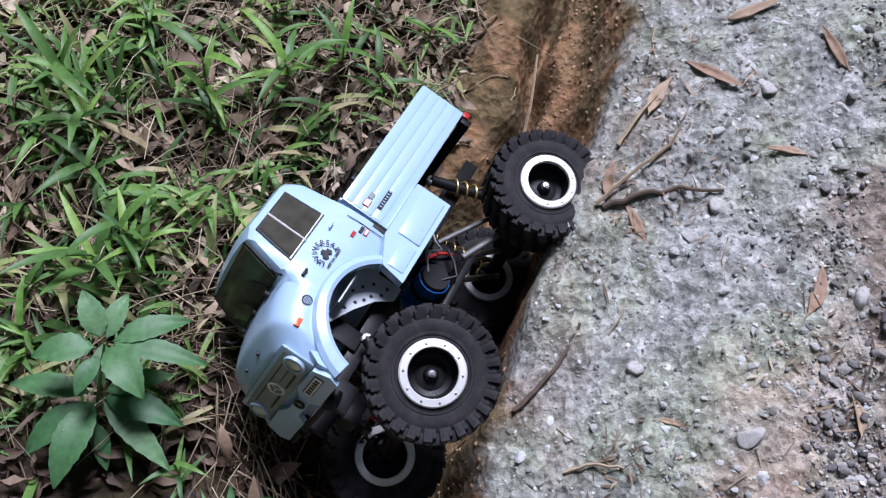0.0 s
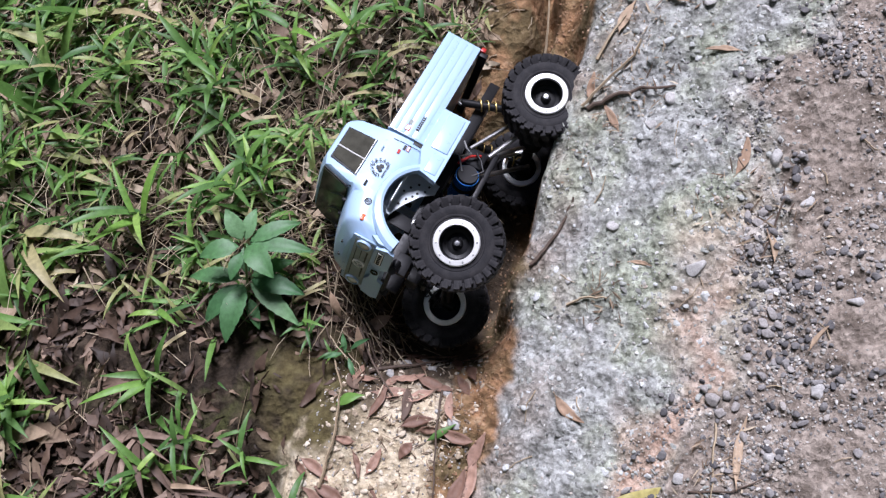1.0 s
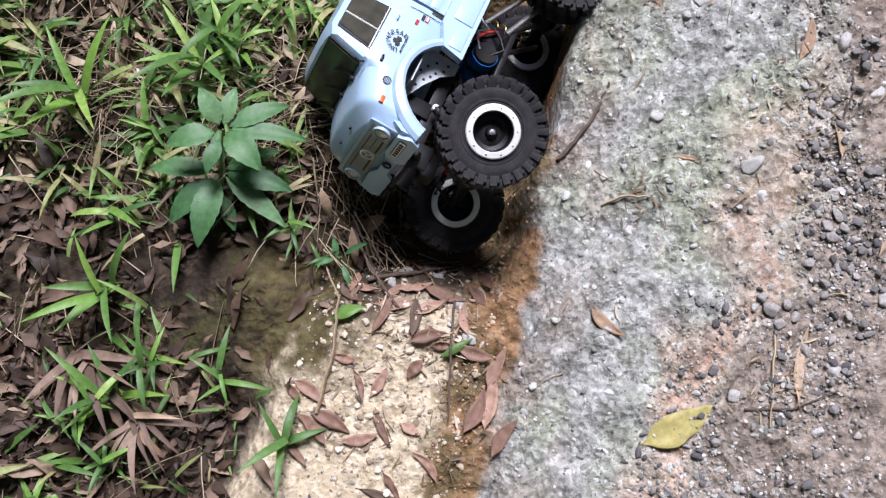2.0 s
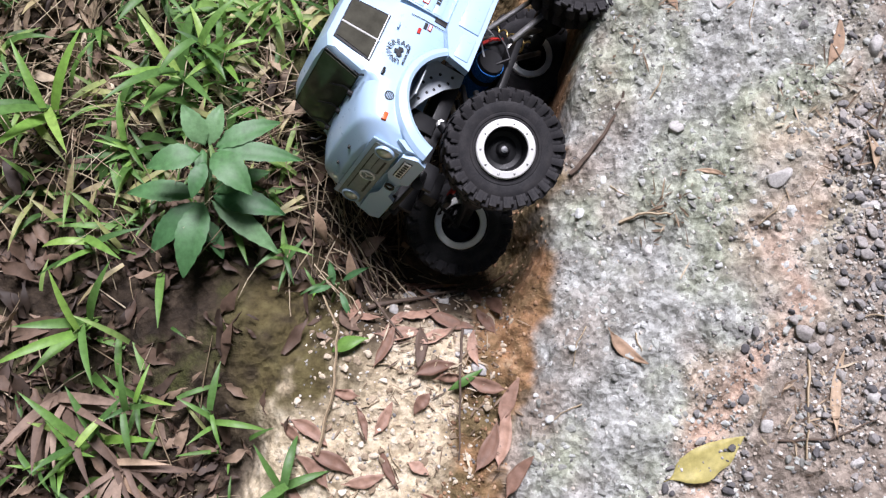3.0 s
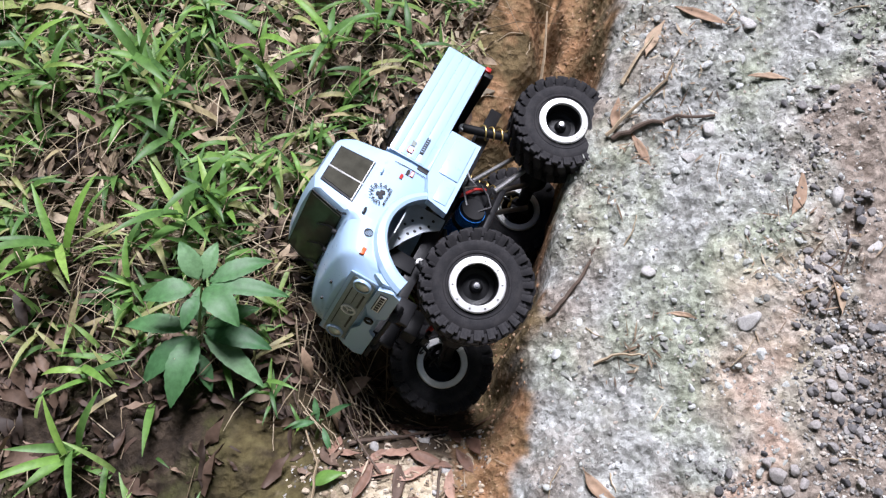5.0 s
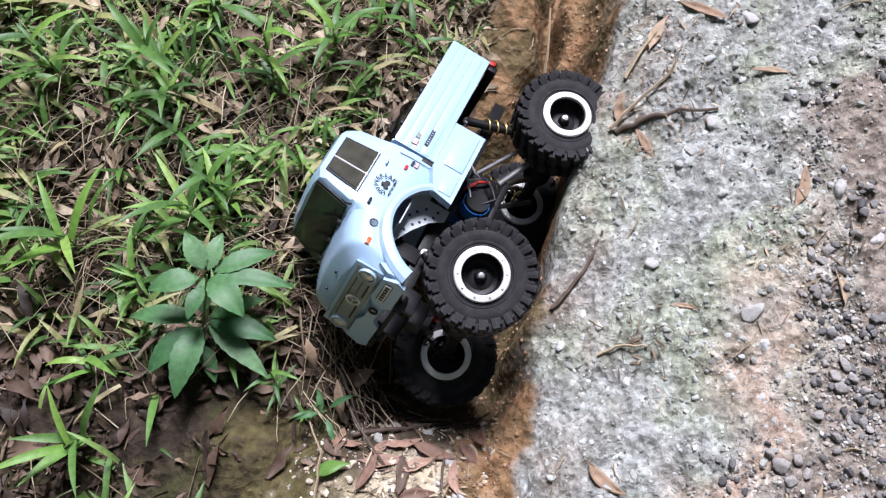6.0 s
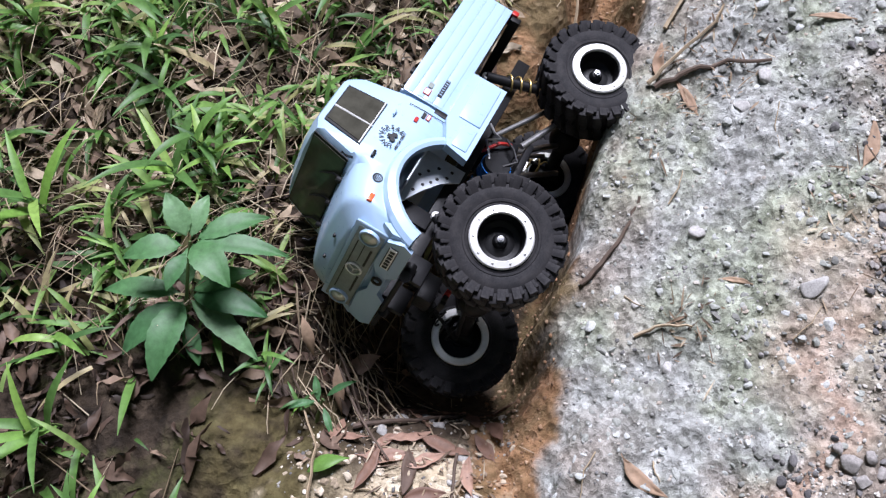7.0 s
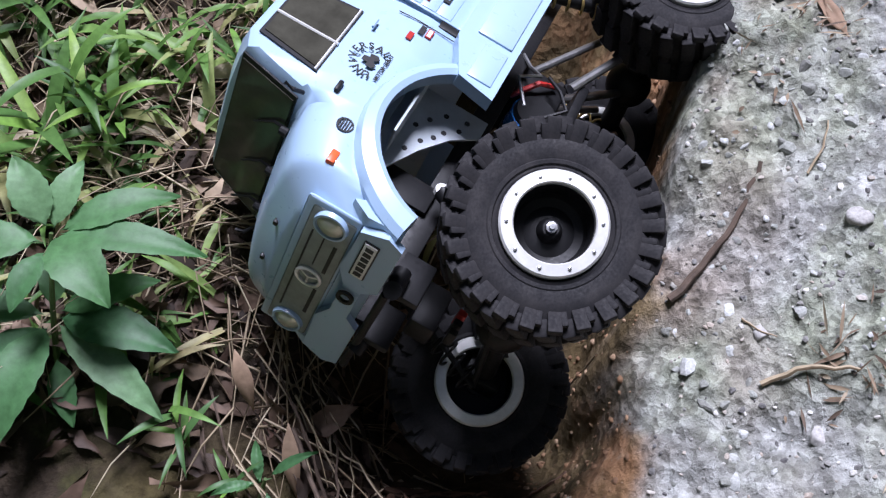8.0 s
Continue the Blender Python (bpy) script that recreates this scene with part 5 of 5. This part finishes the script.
# ---- the broad-leaved seedling ----
def toothed_leaf(length, width, droop, fold):
    """A pointed oval leaf with a shallow toothed edge and sunken veins."""
    v, f, n = [], [], 15
    for i in range(n):
        t = i / (n - 1)
        w = width * 0.5 * (math.sin(math.pi * t**0.82) ** 0.85 if 0 < t < 1 else 0.03)
        w *= 1 + (0.06 if i % 2 else -0.02)
        a = droop * t**1.4
        x, z = length * t * math.cos(a * 0.55), -length * t * math.sin(a * 0.55)
        vein = 0.0009 if i % 2 else -0.0006
        for s in (-1, -0.5, 0, 0.5, 1):
            v.append(Vector((x + abs(s) * 0.004, s * w, z + abs(s) * w * fold - abs(s) ** 2 * w * 0.25 + (vein if abs(s) == 0.5 else 0))))
    for i in range(n - 1):
        for s in range(4):
            a = i * 5 + s
            f.append((a, a + 5, a + 6, a + 1))
    return v, f


def seedling(x, y, lean, tall, rows):
    """A leaning stem with leaves set at heights along it."""
    ob = new("seedling")
    ob.empty_display_size = 0.02
    ob.matrix_world = Matrix.Translation((x, y, ground_at(x, y) - 0.003))
    spine = [Vector((lean[0] * t**1.3, lean[1] * t**1.3, tall * t)) for t in np.linspace(0, 1, 9)]
    part("stem", sweep(spine, [0.0030 - 0.0016 * i / 8 for i in range(9)], 8), STEM, ob)
    for t, heading, ln, wd, rise, droop in rows:
        v, f = toothed_leaf(ln * 0.95, wd * 0.86, droop, 0.34)
        hp = Heap()
        hp.add([p + Vector((0.006, 0, 0)) for p in v], f)
        o = new("leaf", hp.mesh("leaf", BROAD))
        o.parent = ob
        i = min(int(t * 8), 7)
        o.matrix_basis = Matrix.Translation(spine[i].lerp(spine[i + 1], t * 8 - i)) @ pose(0, 0, 0, 0, 0, heading) @ pose(0, 0, 0, 0, -rise, 0)
    return tagged(ob, "broad-leaved green seedling with toothed leaves beside the rut", "seedling")


seedling(-0.432, -0.030, (0.022, 0.050), 0.125, [
    (1.0, -6, 0.100, 0.027, 8, 0.5), (1.0, -48, 0.068, 0.040, 22, 0.9), (0.99, 24, 0.082, 0.030, 14, 0.6), (0.98, 120, 0.052, 0.030, 45, 0.5), (0.96, 192, 0.064, 0.036, 20, 0.8), (0.97, 72, 0.050, 0.026, 35, 0.6), (0.94, 250, 0.045, 0.024, 10, 0.7),
    (0.52, -16, 0.090, 0.036, 18, 0.7), (0.50, -38, 0.102, 0.030, 4, 0.6), (0.50, -106, 0.094, 0.042, 14, 0.9), (0.52, 176, 0.088, 0.031, 15, 0.6), (0.48, -140, 0.086, 0.036, 6, 0.8), (0.53, 16, 0.072, 0.030, 22, 0.5), (0.51, 95, 0.050, 0.025, 25, 0.6), (0.30, -160, 0.055, 0.024, 12, 0.8), (0.28, -70, 0.050, 0.022, 5, 0.8)])
seedling(-0.285, -0.110, (0.01, 0.01), 0.040, [(0.95, 20, 0.038, 0.009, 45, 0.8), (0.92, 200, 0.030, 0.009, 30, 0.8), (0.9, -70, 0.035, 0.009, 10, 0.7), (0.6, 100, 0.030, 0.010, 35, 0.6)])
for x, y, hd, ln, wd in ((-0.283, -0.185, 15, 0.046, 0.018), (-0.150, -0.232, 30, 0.05, 0.010)):
    h = Heap()
    v, f = leaf_shape(ln, wd, 0.5, 0.3, 0.1, 11)
    h.add(v, f)
    ob = new("green_leaf", h.mesh("green_leaf", GRASS_LEAF))
    ob.matrix_world = lying(x, y, hd, 0.008, -12)
    ob.modifiers.new("thick", "SOLIDIFY").thickness = 0.0005
    tagged(ob, "single green leaf lying beside the sandy rut floor", "leaf", "fallen leaves")
# dry leaf hanging over the hole
for x, y, top, hd, ln in ((-0.262, -0.062, 0.045, -85, 0.062), (-0.300, -0.02, 0.05, -70, 0.05)):
    h = Heap()
    v, f = leaf_shape(ln, 0.013, 0.5, 0.3, 0.4, 11)
    h.add(v, f)
    ob = new("hanging_leaf", h.mesh("hanging_leaf", DEAD_PALE))
    ob.matrix_world = Matrix.Translation((x, y, ground_at(x, y) + top)) @ pose(0, 0, 0, 0, 0, hd) @ pose(0, 0, 0, 0, 35, 0)
    ob.modifiers.new("thick", "SOLIDIFY").thickness = 0.0005
    tagged(ob, "long dry leaf hanging over the rut's edge", "leaf", "fallen leaves")


# dry debris caught on the gravel, and a fan of dead blades at the verge
heap = Heap()
for cx, cy, wide, count in ((0.095, -0.062, 0.040, 45), (0.135, 0.215, 0.060, 80), (0.17, 0.33, 0.09, 120), (0.24, -0.29, 0.05, 70), (0.30, 0.02, 0.08, 90), (0.05, 0.15, 0.04, 40), (-0.17, -0.11, 0.08, 130), (-0.20, -0.28, 0.11, 70), (-0.125, -0.22, 0.06, 60), (-0.13, -0.33, 0.08, 50), (-0.19, -0.17, 0.09, 60)):
    for k in range(count):
        x, y = rnd.gauss(cx, wide * 0.5), rnd.gauss(cy, wide * 0.5)
        ln, a = 0.005 + 0.022 * rnd.random() ** 2, rnd.uniform(0, 6.3)
        v, f = leaf_shape(ln, rnd.uniform(0.0010, 0.0034), rnd.uniform(-0.3, 0.5), 0.3, rnd.uniform(-0.8, 0.8), 4)
        v = drape(placed(v, lying(x, y, math.degrees(a), rnd.uniform(0.001, 0.005), rnd.uniform(-20, 10), rnd.uniform(-30, 30))), 0.0008)
        if clear_of_truck(v, 0.0):
            heap.add(v, f)
tagged(new("dry_debris", heap.mesh("dry_debris", LITTER)), "broken dry leaf scraps strewn on gravel and sand", "leaf litter", "", "stuff")


def hanging_roots(x, y, count, seed):
    """Thin dry roots that hang from the verge over the hollow."""
    r = random.Random(seed)
    ob = new("hanging_roots")
    ob.empty_display_size = 0.02
    top = ground_at(x, y)
    ob.location = (x, y, top)
    for k in range(count):
        ax, ay = r.uniform(-0.045, 0.03), r.uniform(-0.03, 0.05)
        bx, by = ax + r.uniform(0.0, 0.055), ay - r.uniform(0.035, 0.085)
        az = ground_at(x + ax, y + ay) - top + r.uniform(0.004, 0.03)
        bz = ground_at(x + bx, y + by) - top + 0.001
        mid = Vector(((ax + bx) / 2 + r.uniform(-0.008, 0.012), (ay + by) / 2 - 0.006, max(az, bz) - abs(az - bz) * r.uniform(0.1, 0.45) + 0.006))
        a, b = Vector((ax, ay, az)), Vector((bx, by, bz))
        pts = [a * (1 - t) ** 2 + mid * 2 * t * (1 - t) + b * t * t + Vector((r.gauss(0, 0.0012), r.gauss(0, 0.0012), 0)) for t in np.linspace(0, 1, 7)]
        if clear_of_truck([p + ob.location for p in pts], -0.01):
            part("root", sweep(pts, [r.uniform(0.0006, 0.0011)] * 7, 5), STRAW if r.random() < 0.6 else TWIG, ob)
    return tagged(ob, "thin dry roots hanging from the verge over the hollow", "roots")


hanging_roots(-0.255, -0.050, 16, 12)
hanging_roots(-0.300, -0.055, 12, 13)


def dry_tuft(x, y, size, count, seed):
    r = random.Random(seed)
    ob = new("dry_grass_tuft")
    ob.empty_display_size = 0.02
    ob.location = (x, y, ground_at(x, y))
    for k in range(count):
        ln = size * r.uniform(0.7, 1.2)
        v, f = blade((r.uniform(-0.01, 0.01), r.uniform(-0.01, 0.01), 0.02), -2.4 + 2.6 * k / count + r.uniform(-0.2, 0.2), ln, ln * r.uniform(0.09, 0.15), r.uniform(0.1, 0.9), r.uniform(0.9, 1.9), 0.35, 9)
        h = Heap()
        h.add(v, f)
        o = new("dead_blade", h.mesh("dead_blade", DEAD_PALE if r.random() < 0.08 else DEAD_BROWN))
        o.parent = ob
    return tagged(ob, "drooping tuft of dead brown grass blades", "dry grass")


dry_tuft(-0.60, -0.225, 0.105, 18, 5)
dry_tuft(-0.53, -0.30, 0.085, 12, 6)
dry_tuft(-0.47, 0.00, 0.07, 9, 8)


# growth, leaves and stones on the ground farther off
def far_spots(count, side):
    """Places outside the trodden stretch, thinning with distance."""
    out = []
    while len(out) < count:
        r, a = 0.8 + 4.2 * rnd.random() ** 1.3, rnd.uniform(0, 6.3)
        x, y = r * math.cos(a), r * math.sin(a)
        if side < 0 and x < verge_at(y) - 0.05 or side > 0 and x > edge_at(y) + 0.03:
            out.append((x, y))
    zs = land(np.array([p[0] for p in out]), np.array([p[1] for p in out]))[0]
    return [(x, y, float(z)) for (x, y), z in zip(out, zs)]


heap = Heap()
for x, y, z in far_spots(6000, -1):
    ln = rnd.uniform(0.06, 0.17)
    v, f = blade((x, y, z - 0.004), rnd.uniform(0, 6.3), ln, ln * rnd.uniform(0.10, 0.18), rnd.uniform(0.4, 1.3), rnd.uniform(0.4, 1.8), 0.3, 5)
    heap.add(v, f)
tagged(new("far_grass", heap.mesh("far_grass", GRASS)), "green grass blades thinning out over the wider verge", "grass", "", "stuff")
heap = Heap()
for x, y, z in far_spots(4500, -1):
    ln = rnd.uniform(0.03, 0.09)
    v, f = leaf_shape(ln, ln * rnd.uniform(0.2, 0.4), rnd.uniform(-0.3, 0.6), 0.3, rnd.uniform(-0.5, 0.5), 5)
    heap.add(placed(v, Matrix.Translation((x, y, z + 0.010)) @ pose(0, 0, 0, rnd.uniform(-15, 15), rnd.uniform(-10, 10), rnd.uniform(0, 360))), f)
tagged(new("far_leaf_litter", heap.mesh("far_leaf_litter", LITTER)), "dry leaves strewn over the wider verge", "leaf litter", "", "stuff")
heap = Heap()
for x, y, z in far_spots(4500, 1):
    size = 0.004 + 0.012 * rnd.random() ** 3
    v, f = pebble(rnd, size, 1)
    heap.add([(p.x + x, p.y + y, p.z + z + 0.1 * size) for p in v], f)
tagged(new("far_gravel", heap.mesh("far_gravel", GRAVEL, False)), "loose grey stones strewn over the wider track", "gravel", "", "stuff")


# unseen tall ring round the place, added to block low sky and darken hollows
bm = lathe([(7.2, -3.5), (8.0, 3.4), (7.2, 8.0), (7.6, 12.5), (8.8, 12.9), (9.6, -3.5)], 48)
for v in bm.verts:
    v.co += Vector((v.co.x, v.co.y, 0)).normalized() * 0.5 * noise.noise(v.co * 0.9) + Vector((0, 0, 0.6 * noise.noise(v.co * 0.7)))
sky_ring = new("backdrop", finish("backdrop", bm, SKY_BLOCKER))
tagged(sky_ring, "unseen dark green ring added to block low sky light", "woodland", "", "structure")
